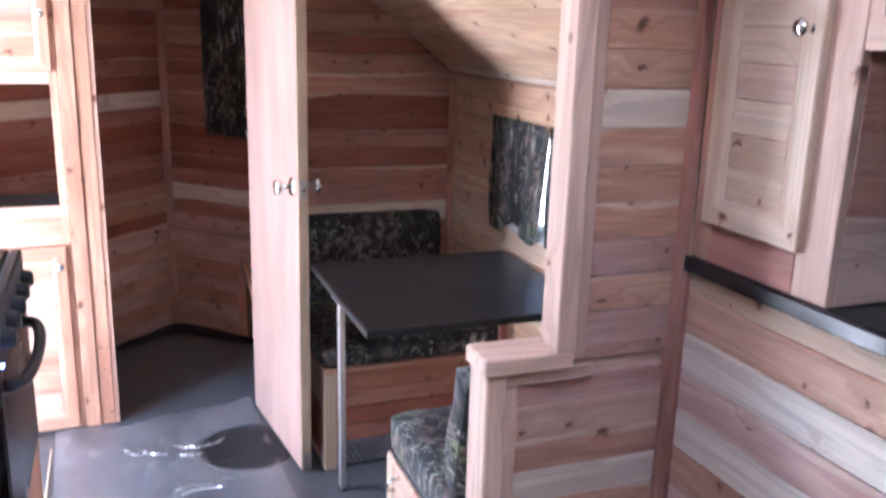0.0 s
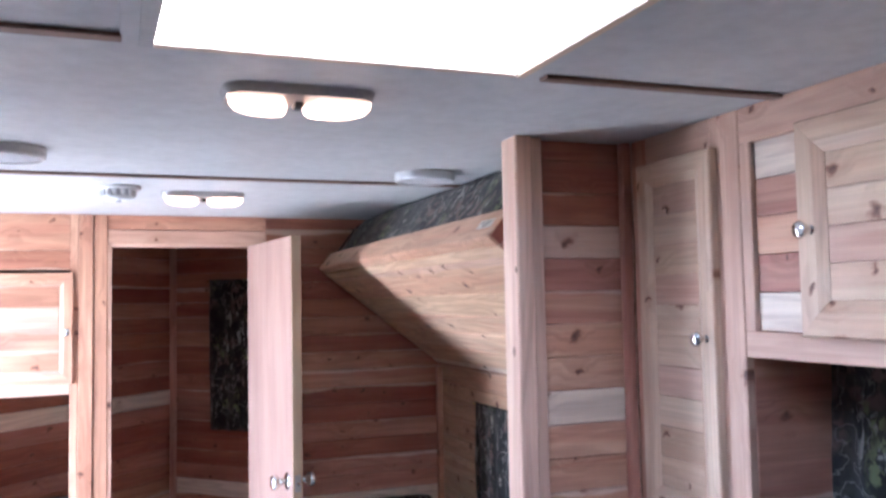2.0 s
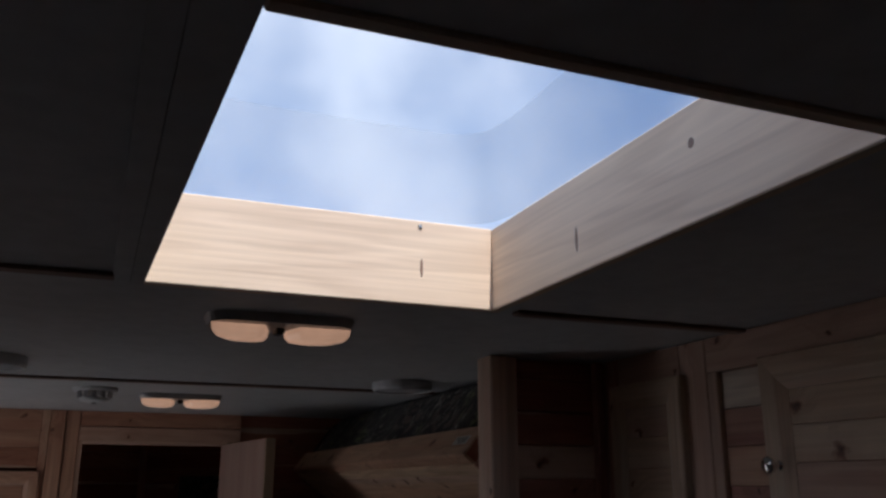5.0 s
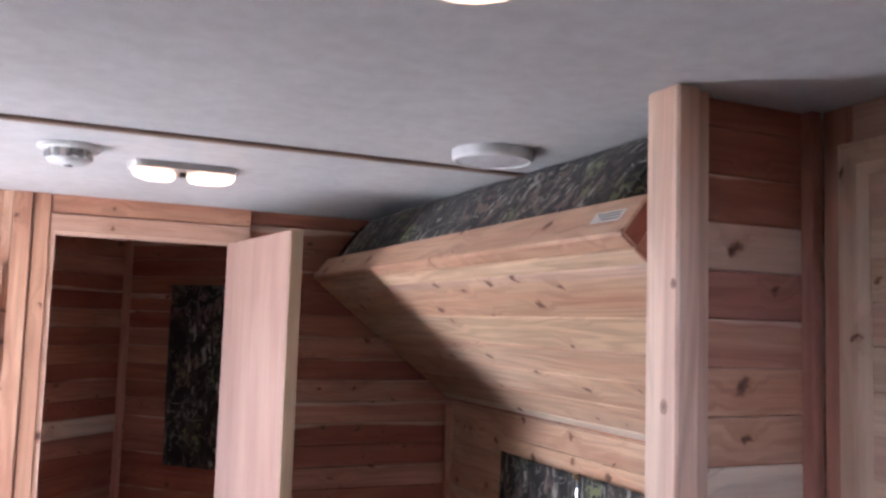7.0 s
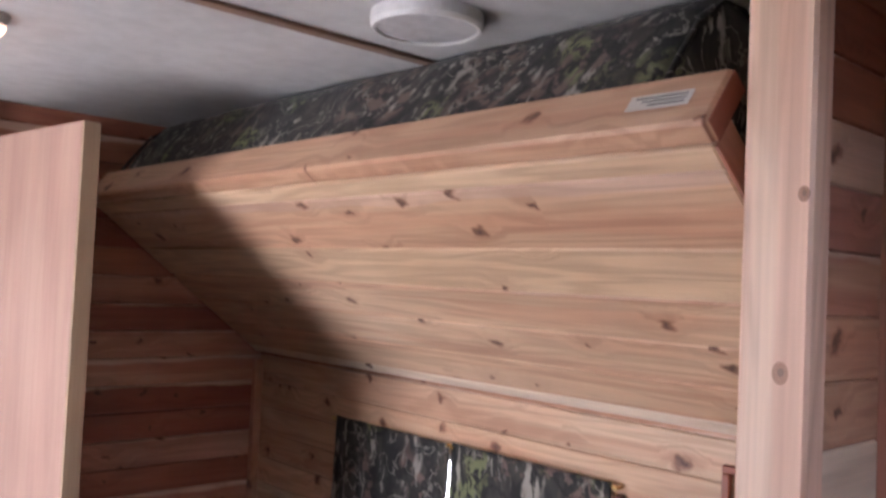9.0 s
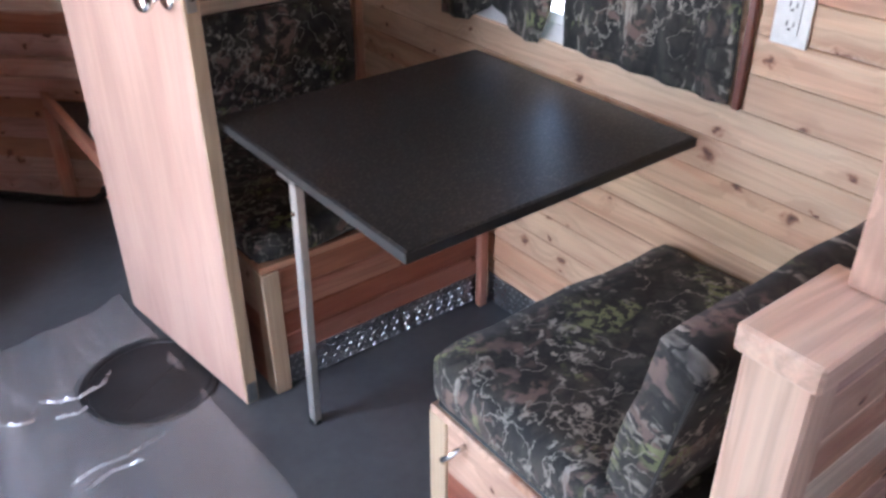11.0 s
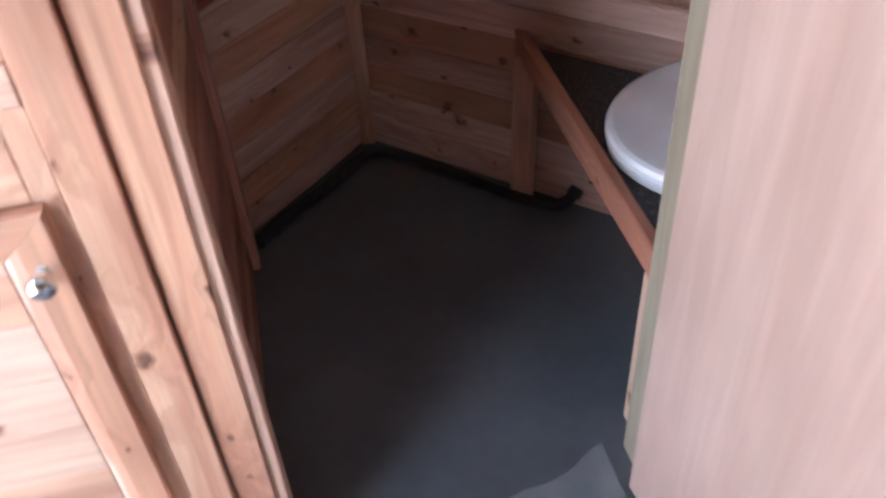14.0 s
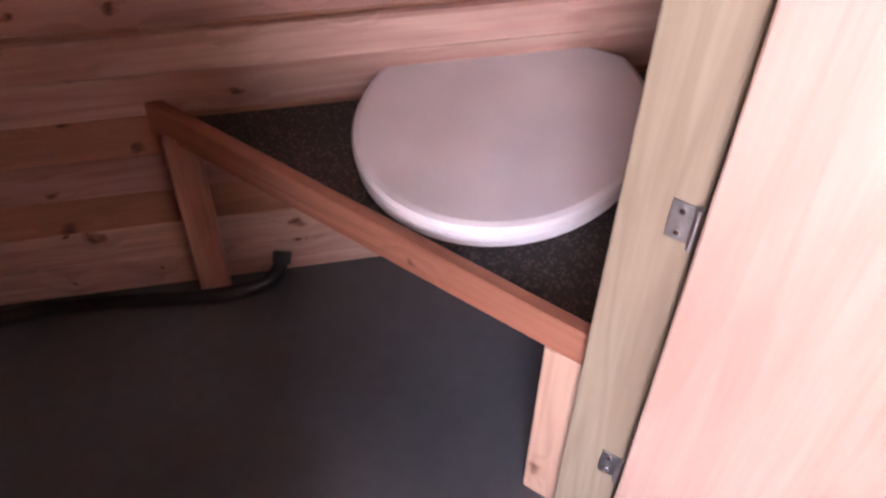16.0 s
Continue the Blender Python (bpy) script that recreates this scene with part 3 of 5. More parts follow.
def cushion_bm(lx, ly, lz, r, sag=0.006, seed=1):
    """A padded block with round edges and a slightly uneven cover, standing on z = 0."""
    bm = bmesh.new()
    nx, ny, nz = max(int(lx / 0.05), 4), max(int(ly / 0.05), 3), max(int(lz / 0.04), 3)

    def put(p):
        q = [max(-lx / 2 + r, min(lx / 2 - r, p[0])), max(-ly / 2 + r, min(ly / 2 - r, p[1])), max(r, min(lz - r, p[2]))]
        d = Vector(p) - Vector(q)
        if d.length > 1e-9:
            d = d.normalized() * r
        w = Vector(q) + d
        k = sag * noise.noise(w * 9 + Vector((seed, 2 * seed, 0)))
        return w + (d.normalized() if d.length > 0 else Vector()) * k

    grid = {}

    def vert(i, j, k):
        if (i, j, k) not in grid:
            grid[i, j, k] = bm.verts.new(put((-lx / 2 + lx * i / nx, -ly / 2 + ly * j / ny, lz * k / nz)))
        return grid[i, j, k]

    for i in range(nx):
        for j in range(ny):
            for k in (0, nz):
                bm.faces.new([vert(i, j, k), vert(i + 1, j, k), vert(i + 1, j + 1, k), vert(i, j + 1, k)])
    for i in range(nx):
        for k in range(nz):
            for j in (0, ny):
                bm.faces.new([vert(i, j, k), vert(i + 1, j, k), vert(i + 1, j, k + 1), vert(i, j, k + 1)])
    for j in range(ny):
        for k in range(nz):
            for i in (0, nx):
                bm.faces.new([vert(i, j, k), vert(i, j + 1, k), vert(i, j + 1, k + 1), vert(i, j, k + 1)])
    return bm


rng = random.Random(7)
MIX = {"right": (BUNKW, CABW, BUNKW, BUNKY, CABW, BUNKW), "far": (RED, RED, ROSE, RED, ROSE, RED, RED, ROSE), "nose": (RED, ROSE, RED, ROSE, RED, RED, TAN, RED),
       "part": (LROSE, TAN, LROSE, ROSE, PALE, LROSE, TAN), "base": (TAN, ROSE, PALE, TAN, TAN, ROSE), "cab": (TAN, PINE, TAN, ROSE), "bunk": (TAN, PINE, TAN, TAN)}


def planks(parent, o, u, n, length, z0, z1, mix, pitch=0.0745, holes=(), thick=0.012, special=None):
    """Rows of tongue-and-groove boards on a wall: o its foot, u along it, n out of it; holes are (s0, s1, z0, z1)."""
    o, u, n = Vector(o), Vector(u).normalized(), Vector(n).normalized()
    z, row = z0, 0
    while z < z1 - 0.008:
        top = min(z + pitch, z1)
        spans = [(0.0, length)]
        for a, b, c_, d in holes:
            if c_ < top - 0.012 and d > z + 0.012:
                spans = [s for lo, hi in spans for s in ((lo, min(hi, a)), (max(lo, b), hi)) if s[1] - s[0] > 0.01]
        mat = rng.choice(MIX[mix])
        if special and row in special:
            mat = special[row]
        for lo, hi in spans:
            p = o + n * (thick / 2 + rng.uniform(-0.0006, 0.0006)) + Vector((0, 0, (z + top) / 2))
            board("plank", p + u * lo, p + u * hi, top - z - 0.0010, thick, n, mat, parent, c=0.0022)
        z, row = top, row + 1

# ---- the shell ----
XR, XL, CZ, YF, YB = 1.482, -0.70, 1.985, 3.202, -2.2
APEX = Vector((0.389, 4.292, 0))
S = math.sqrt(0.5)


def prism(name, pts, z0, z1, mat, label, parent=None):
    bm = bmesh.new()
    lo = [bm.verts.new((x, y, z0)) for x, y in pts]
    hi = [bm.verts.new((x, y, z1)) for x, y in pts]
    bm.faces.new(lo[::-1])
    bm.faces.new(hi)
    for i in range(len(pts)):
        j = (i + 1) % len(pts)
        bm.faces.new([lo[i], lo[j], hi[j], hi[i]])
    return tagged(from_bm(name, bm, mat, parent), label, "", "", "structure")


ground_bm = bmesh.new()
bmesh.ops.create_grid(ground_bm, x_segments=24, y_segments=24, size=60)
for v_ in ground_bm.verts:
    v_.co.z = -0.42 + 0.05 * noise.noise(v_.co * 0.2)
tagged(from_bm("ground", ground_bm, SNOW), "pale dry gravel round the trailer", "", "", "structure")

prism("floor", [(XL, YB), (XR, YB), (XR, YF), (APEX.x, APEX.y), (XL, YF)], -0.05, 0.0, RUBBER, "dark grey sheet vinyl floor, scuffed and dusty")
slab("ceiling", (0, 0, CZ), (1, 0, 0), (0, 1, 0), (0, 0, 1), [XL - 0.04, 0.162, 0.748, XR + 0.04], [YB, 0.012, 0.830, YF], [(0.162, 0.748, 0.012, 0.830)], 0.03, CEIL, "pale grey vinyl ceiling panels")
prism("ceiling_nose", [(XL, YF), (XR, YF), (APEX.x, APEX.y + 0.05)], CZ, CZ + 0.03, CEIL, "pale grey ceiling over the closet")

WIN1 = (1.90, 2.66, 0.86, 1.20)
WIN2 = (0.10, 0.92, 1.15, 1.47)
wr = slab("wall_right", (XR, 0, 0), (0, 1, 0), (0, 0, 1), (1, 0, 0), [YB, WIN2[0], WIN2[1], WIN1[0], WIN1[1], YF + 0.04], [0, WIN1[2], WIN2[2], WIN1[3], WIN2[3], CZ], [WIN1, WIN2], 0.04, OUTER, "trailer side wall lined with cedar boards")
DOORWAY = (2.26, 2.88, 0.0, 1.80)
wlft = slab("wall_left", (XL, 0, 0), (0, 1, 0), (0, 0, 1), (-1, 0, 0), [YB, DOORWAY[0], DOORWAY[1], YF + 0.04], [0, DOORWAY[3], CZ], [DOORWAY], 0.04, OUTER, "trailer side wall with the entry doorway")
slab("wall_back", (XL, YB, 0), (1, 0, 0), (0, 0, 1), (0, -1, 0), [0, XR - XL], [0, CZ], [], 0.04, ROSE, "back wall of the trailer")
wf = slab("wall_far", (0, YF, 0), (1, 0, 0), (0, 0, 1), (0, 1, 0), [0.045, 0.092, 0.668, XR], [0, 1.872, CZ], [(0.092, 0.668, 0, 1.872)], 0.014, ROSE, "cedar boarded wall between dinette and closet")
nl = slab("wall_nose_left", APEX, (-S, -S, 0), (0, 0, 1), (-S, S, 0), [-0.03, 1.56], [0, CZ], [], 0.04, OUTER, "left wall of the V nose, red cedar boards")
nr = slab("wall_nose_right", APEX, (S, -S, 0), (0, 0, 1), (S, S, 0), [-0.03, 1.56], [0, CZ], [], 0.04, OUTER, "right wall of the V nose, red cedar boards")
side = slab("wall_closet_side", (0.058, YF + 0.015, 0), (0, 1, 0), (0, 0, 1), (-1, 0, 0), [0, 0.72], [0, CZ], [], 0.03, ROSE, "cedar boarded side of the closet")

# ---- ceiling battens, skylight ----
trim = thing("ceiling_trim", (0.3, 1, CZ), "thin brown battens over the ceiling joints", "", "", "structure")
block("batten", (XL, 0.780, CZ - 0.007), (0.14, 0.806, CZ - 0.0005), BROWNSTRIP, trim)
block("batten", (0.775, 0.806, CZ - 0.007), (1.26, 0.832, CZ - 0.0005), BROWNSTRIP, trim)
block("batten", (XL, 2.052, CZ - 0.007), (1.20, 2.078, CZ - 0.0005), BROWNSTRIP, trim)
skyl = thing("skylight", (0.455, 0.42, CZ), "roof skylight with pale wood shaft and clear dome", "skylight")
for n_, lo, hi in (("shaft_board", (0.1805, 0.812, CZ - 0.004), (0.7295, 0.8295, 2.122)), ("shaft_board", (0.2045, 0.0125, CZ - 0.004), (0.7295, 0.030, 2.122)),
                   ("shaft_board", (0.730, 0.0125, CZ - 0.004), (0.7475, 0.8295, 2.122))):
    block(n_, lo, hi, SHAFTW, skyl)
bm = bmesh.new()
skew = [(0.1625, 0.0125), (0.204, 0.0125), (0.1803, 0.8295), (0.1625, 0.8295)]
lo_ = [bm.verts.new((x, y, CZ - 0.004)) for x, y in skew]
hi_ = [bm.verts.new((x, y, 2.1215)) for x, y in skew]
bm.faces.new(lo_[::-1])
bm.faces.new(hi_)
for i in range(4):
    bm.faces.new([lo_[i], lo_[(i + 1) % 4], hi_[(i + 1) % 4], hi_[i]])
from_bm("shaft_board", bm, CEIL, skyl, "grey faced shaft side, a little askew")
block("edge_trim", (0.138, 0.03, CZ - 0.004), (0.162, 0.812, CZ - 0.0005), CEIL, skyl)
dome = bmesh.new()
ND = 14
dv = {}
for i in range(ND + 1):
    for j in range(ND + 1):
        a, b = 2 * i / ND - 1, 2 * j / ND - 1
        k = (1 - abs(a) ** 3.2) * (1 - abs(b) ** 3.2)
        dv[i, j] = dome.verts.new((0.455 + a * 0.285, 0.42 + b * 0.40, 2.126 + 0.17 * min(1, k * 2.4)))
for i in range(ND):
    for j in range(ND):
        dome.faces.new([dv[i, j], dv[i + 1, j], dv[i + 1, j + 1], dv[i, j + 1]])
dm = from_bm("dome", dome, ACRYLIC, skyl, "clear moulded acrylic dome", smooth=True)
dm.modifiers.new("thickness", "SOLIDIFY").thickness = 0.003
dm.visible_shadow = False
skirt = bmesh.new()
ring_lo, ring_hi = [], []
for q in range(40):
    th = 2 * math.pi * (q + 0.5) / 40
    cx, cy = (abs(math.cos(th)) ** 0.25) * (1 if math.cos(th) > 0 else -1), (abs(math.sin(th)) ** 0.25) * (1 if math.sin(th) > 0 else -1)
    ring_lo.append(skirt.verts.new((0.455 + 0.279 * cx, 0.42 + 0.394 * cy, 2.122)))
    ring_hi.append(skirt.verts.new((0.455 + 0.250 * cx, 0.42 + 0.360 * cy, 2.268)))
for q in range(40):
    skirt.faces.new([ring_lo[q], ring_lo[(q + 1) % 40], ring_hi[(q + 1) % 40], ring_hi[q]])
sk = from_bm("dome_skirt", skirt, MILKY, skyl, "hazy moulded side of the dome", smooth=True)
sk.visible_shadow = False
for kx, ky, kz, sx_, sz_, yaw_ in ((0.603, 0.8118, 2.042, 0.0025, 0.016, 0), (0.7302, 0.283, 2.075, 0.006, 0.007, -90), (0.7302, 0.539, 2.030, 0.004, 0.020, -90)):
    from_bm("knot", lathe([(0, 0), (1, 0), (0.8, 0.0006), (0, 0.0006)], 12), BROWNSTRIP, skyl, m=Matrix.Translation((kx, ky, kz)) @ pose(0, 0, 0, 90, 0, yaw_) @ Matrix.Diagonal((sx_, sz_, 1, 1)))
for lo, hi in (((0.162, 0.830, 2.085), (0.76, 0.85, 2.12)), ((0.162, -0.01, 2.085), (0.76, 0.012, 2.12)), ((0.748, 0.012, 2.085), (0.77, 0.83, 2.12)), ((0.14, 0.012, 2.085), (0.162, 0.83, 2.12))):
    block("flange", lo, hi, WHITE, skyl)
for fx, fy in ((0.60, 0.812),):
    from_bm("screw", lathe([(0, 0), (0.004, 0.0), (0.003, 0.003), (0, 0.003)], 10), STEEL, skyl, m=Matrix.Translation((fx, fy, 2.112)) @ pose(0, 0, 0, 90, 0, 0))


def ceiling_lamp(x, y):
    """A twin RV lamp: a flat base, two rounded lenses, a switch between them."""
    lamp = thing("ceiling_light", (x, y, CZ), "twin lens ceiling lamp, switched on, warm white", "ceiling lamp", "ceiling lamps")
    bm = bmesh.new()
    for k, z in enumerate((0.0, -0.016)):
        s = 1 - 0.05 * k
        pts = []
        for sx, sy in ((1, 1), (-1, 1), (-1, -1), (1, -1)):
            for q in range(6):
                ang = math.atan2(sy, sx) + radians(-45 + 18 * q) if sx * sy > 0 else math.atan2(sy, sx) + radians(-45 + 18 * q)
                pts.append((sx * 0.100 + 0.040 * math.cos(ang), sy * 0.024 + 0.038 * math.sin(ang)))
        ring = [bm.verts.new((px * s * 0.92, py * s, z)) for px, py in pts]
        if k == 0:
            first = ring
            bm.faces.new(ring)
        else:
            bm.faces.new(ring[::-1])
            for i in range(len(ring)):
                bm.faces.new([first[i], first[(i + 1) % len(ring)], ring[(i + 1) % len(ring)], ring[i]])
    from_bm("base", bm, LAMPBASE, lamp, m=Matrix.Translation((x, y, CZ - 0.0005)))
    for sgn in (-1, 1):
        bm = bmesh.new()
        rows_ = []
        for kz, (zz, sc) in enumerate(((0, 1.0), (-0.012, 0.96), (-0.020, 0.82), (-0.024, 0.5))):
            r_ = []
            for q in range(24):
                if q < 14:
                    th = math.pi * (0.5 * q / 13)
                    px, py = -0.056 + 0.118 * math.cos(th) ** 0.75, -0.034 + 0.062 * math.sin(th) ** 0.85
                else:
                    w = (q - 13) / 11
                    px, py = -0.056 + 0.034 * w + (0.084 * max(0, w - 0.55) / 0.45), 0.028 - 0.062 * min(1, w / 0.55)
                r_.append(bm.verts.new((sgn * 0.92 * (px * sc + 0.004 * (1 - sc)), py * sc, zz)))
            rows_.append(r_)
        for a, b in zip(rows_, rows_[1:]):
            for q in range(24):
                bm.faces.new([a[q], a[(q + 1) % 24], b[(q + 1) % 24], b[q]])
        bm.faces.new(rows_[-1])
        bm.faces.new(rows_[0][::-1])
        from_bm("lens", bm, LAMP, lamp, "glowing ribbed lens", Matrix.Translation((x + sgn * 0.0645, y, CZ - 0.0165)), True)
    block("switch", (x - 0.008, y - 0.014, CZ - 0.027), (x + 0.008, y + 0.014, CZ - 0.0165), BLACKP, lamp)
    return lamp


ceiling_lamp(0.422, 1.045)
ceiling_lamp(0.386, 2.44)


def ceiling_speaker(x, y, r):
    sp = thing("ceiling_speaker", (x, y, CZ), "round white ceiling speaker with cloth grille", "speaker", "ceiling speakers")
    from_bm("rim", lathe([(r * 0.90, -0.024), (r * 0.96, -0.0245), (r, -0.018), (r, -0.001), (r * 0.90, -0.001), (r * 0.90, -0.024)], 40), WHITE, sp, m=Matrix.Translation((x, y, CZ)), smooth=False)
    from_bm("grille", lathe([(0, -0.0235), (r * 0.5, -0.0235), (r * 0.895, -0.021), (r * 0.895, -0.004), (0, -0.004)], 40), GRILLE, sp, m=Matrix.Translation((x, y, CZ)))


ceiling_speaker(0.940, 1.865, 0.085)
ceiling_speaker(-0.105, 1.72, 0.085)
det = thing("smoke_detector", (0.13, 2.31, CZ), "white round smoke detector with vents", "smoke detector")
dmx = Matrix.Translation((0.13, 2.31, CZ))
from_bm("base", lathe([(0, -0.001), (0.064, -0.001), (0.064, -0.010), (0.058, -0.013), (0, -0.013)], 32), WHITE, det, m=dmx)
from_bm("cap", lathe([(0.030, -0.026), (0.046, -0.030), (0.040, -0.040), (0.018, -0.044), (0, -0.044)], 32), WHITE, det, m=dmx, smooth=True)
for k in range(12):
    an = 2 * math.pi * k / 12
    block_at = (0.13 + 0.047 * math.cos(an), 2.31 + 0.047 * math.sin(an))
    board("vent_fin", (*block_at, CZ - 0.013), (*block_at, CZ - 0.032), 0.012, 0.004, (math.cos(an), math.sin(an), 0), STEEL, det, c=0.001)
from_bm("button", lathe([(0, -0.048), (0.008, -0.048), (0.009, -0.044), (0, -0.044)], 16), STEEL, det, m=dmx)

# ---- partition between galley and dinette ----
pt = thing("wall_partition", (0.9, 1.33, 0), "stepped half-height partition of studs and cedar boards", "", "", "structure")
block("post", (0.943, 1.278, 0.905), (0.985, 1.352, CZ), POSTW, pt, "pinkish cedar post with dark knots", c=0.004)
block("end_stud", (0.800, 1.290, 0.0), (0.842, 1.378, 0.868), POSTW, pt, c=0.004)
block("cap", (0.792, 1.282, 0.868), (0.985, 1.386, 0.905), POSTW, pt, c=0.004)
block("corner_strip", (0.985, 1.297, 0.88), (1.018, 1.330, CZ), PINE, pt)
block("rail", (0.842, 1.298, 0.838), (1.04, 1.330, 0.868), PINE, pt)
block("side_strip", (0.842, 1.298, 0.0), (0.872, 1.330, 0.838), PINE, pt)
block("corner_strip", (1.228, 1.298, 0.0), (1.250, 1.330, CZ), ROSE, pt)
slab("partition_core", (0.842, 1.330, 0), (1, 0, 0), (0, 0, 1), (0, 1, 0), [0, 0.143, XR - 0.842], [0, 0.868, CZ], [(0, 0.143, 0.868, CZ)], 0.036, ROSE, "boarded core of the partition")
for ky, kz, kr in ((1.306, 1.512, 0.0085), (1.287, 1.690, 0.0060)):
    at_ = Matrix.Translation((0.943, ky, kz)) @ pose(0, 0, 0, 0, -90, 0) @ Matrix.Diagonal((kr * 1.35, kr, 1, 1))
    kn_ = from_bm("knot", lathe([(0, 0.0005), (0.7, 0.0006), (1, 0.0001), (1, -0.002), (0, -0.002)], 18), KNOTW, pt, "round brown knot", at_)
    from_bm("knot_heart", lathe([(0, 0.0010), (0.30, 0.0010), (0.42, 0.0007), (0.42, 0.0), (0, 0.0)], 11), BROWNSTRIP, kn_, m=at_ @ Matrix.Translation((0.08, -0.12, 0)))
# ---- far wall casing round the closet door ----
cas = thing("door_casing", (0.35, 3.17, 0), "cedar casing round the closet doorway", "", "", "structure")
block("casing_board", (-0.016, 3.158, 0.0), (0.036, 3.186, CZ), TAN, cas)
block("casing_board", (0.038, 3.166, 0.0), (0.088, 3.201, CZ), TAN, cas)
block("jamb", (0.086, 3.172, 0.0), (0.104, 3.2175, 1.872), PINE, cas)
block("jamb", (0.648, 3.152, 0.0), (0.6665, 3.229, 1.872), JAMBW, cas, "greyish jamb with hinges")
block("head_casing", (0.089, 3.168, 1.872), (0.70, 3.200, 1.925), PINE, cas)
block("head_casing", (0.089, 3.172, 1.927), (0.70, 3.200, CZ), TAN, cas)
block("jamb_head", (0.104, 3.172, 1.860), (0.648, 3.2175, 1.872), PINE, cas)

# ---- corner and cove strips ----
cs = thing("corner_trim", (1.4, 3.2, 0), "slim cedar strips in the wall corners", "", "", "structure")
block("corner_strip", (1.445, 3.165, 0.0), (1.469, 3.189, 1.33), ROSE, cs)
board("corner_strip", (APEX.x, APEX.y - 0.036, 0), (APEX.x, APEX.y - 0.036, CZ), 0.034, 0.018, (0, -1, 0), ROSE, cs)
board("ledge_rail", APEX + Vector((S * 0.02, -S * 0.02, 0.487)) + Vector((-S, -S, 0)) * 0.024, APEX + Vector((S * 1.52, -S * 1.52, 0.487)) + Vector((-S, -S, 0)) * 0.024, 0.062, 0.022, (-S, -S, 0), LROSE, cs, c=0.006)
block("closet_strip", (0.070, 3.85, 0.0), (0.086, 3.90, CZ), ROSE, cs)


# ---- windows and curtains ----
def window(name, y0, y1, z0, z1):
    w = thing(name, (XR, (y0 + y1) / 2, z0), "small aluminium framed trailer window", "", "", "structure")
    for lo, hi in (((XR + 0.004, y0, z0), (XR + 0.036, y1, z0 + 0.025)), ((XR + 0.004, y0, z1 - 0.025), (XR + 0.036, y1, z1)),
                   ((XR + 0.004, y0, z0 + 0.025), (XR + 0.036, y0 + 0.025, z1 - 0.025)), ((XR + 0.004, y1 - 0.025, z0 + 0.025), (XR + 0.036, y1, z1 - 0.025))):
        block("window_frame", lo, hi, WHITE, w)
    p = block("pane", (XR + 0.018, y0 + 0.025, z0 + 0.025), (XR + 0.022, y1 - 0.025, z1 - 0.025), GLASS, w, c=0.0005)
    p.visible_shadow = False
    return w


window("window_1", *WIN1)
window("window_2", *WIN2)


def curtain(label, o, u, n, width, ztop, bottom, folds, group, left=lambda z: 0.0, right=lambda z: 0.0, deep=0.0065):
    """A gathered cloth hung from a rod: bottom(s) is the height of the hem, left and right pull the edges in."""
    o, u, n = Vector(o), Vector(u).normalized(), Vector(n).normalized()
    cu = thing("curtain", o + u * width / 2 + Vector((0, 0, ztop)), label, "curtain", group)
    bm, NX, NZ = bmesh.new(), int(width / 0.008), 22
    g = {}
    for i in range(NX + 1):
        for j in range(NZ + 1):
            s = i / NX
            zb = bottom(s)
            z = ztop + (zb - ztop) * j / NZ
            x = left(z) + s * (width - left(z) - right(z))
            amp = deep * (0.35 + 0.65 * j / NZ)
            d = amp * math.sin(s * folds * 2 * math.pi + 0.9 * math.sin(j * 0.21 + s * 5)) + 0.004 * noise.noise(Vector((s * 9, j * 0.3, ztop)))
            g[i, j] = bm.verts.new(o + u * x + n * (0.016 + d) + Vector((0, 0, z)))
    for i in range(NX):
        for j in range(NZ):
            bm.faces.new([g[i, j], g[i + 1, j], g[i + 1, j + 1], g[i, j + 1]])
    cl = from_bm("cloth", bm, CAMOC, cu, "woodland camouflage cotton", smooth=True)
    sm = cl.modifiers.new("thickness", "SOLIDIFY")
    sm.thickness = 0.002
    rod = tube([o + u * -0.012 + n * 0.006 + Vector((0, 0, ztop - 0.010)), o + u * (width + 0.012) + n * 0.006 + Vector((0, 0, ztop - 0.010))], 0.0032)
    from_bm("rod", rod, BRASS, cu, "thin brass rod")
    for s in (-0.010, width + 0.010):
        board("rod_bracket", o + u * s + Vector((0, 0, ztop - 0.008)), o + u * s + n * 0.022 + Vector((0, 0, ztop - 0.008)), 0.012, 0.008, (0, 0, 1), BRASS, cu)
    return cu


FACE = 1.470
gap = lambda z: 0.070 * max(0.0, (1.18 - z) / 0.34) ** 2.2
curtain("short camouflage curtain with a crumpled hem", (FACE, 2.318, 0), (0, 1, 0), (-1, 0, 0), 0.44, 1.222, lambda s: 0.815 - 0.01 * s + 0.062 * max(0, 1 - abs(s - 0.45) / 0.26), 5, "dinette curtains", left=lambda z: gap(z) * 0.95)
curtain("short camouflage curtain hanging straight", (FACE, 1.872, 0), (0, 1, 0), (-1, 0, 0), 0.440, 1.226, lambda s: 0.828, 4, "dinette curtains")
curtain("camouflage curtain over the galley window", (FACE, 0.04, 0), (0, 1, 0), (-1, 0, 0), 0.895, 1.495, lambda s: 1.135, 8, "galley curtains", deep=0.012)
tri = Vector((S, -S, 0))
curtain("camouflage curtain on the closet wall", APEX + tri * 0.268 + Vector((-S, -S, 0)) * 0.013, tri, (-S, -S, 0), 0.42, 1.752, lambda s: 1.0, 4, "closet curtains")
wt = thing("window_trim", (FACE, 1.86, 0.8), "reddish wood strip beside the dinette curtain", "", "", "structure")
block("trim_strip", (FACE - 0.014, 1.850, 0.822), (FACE - 0.0005, 1.866, 1.205), DARKRED, wt)
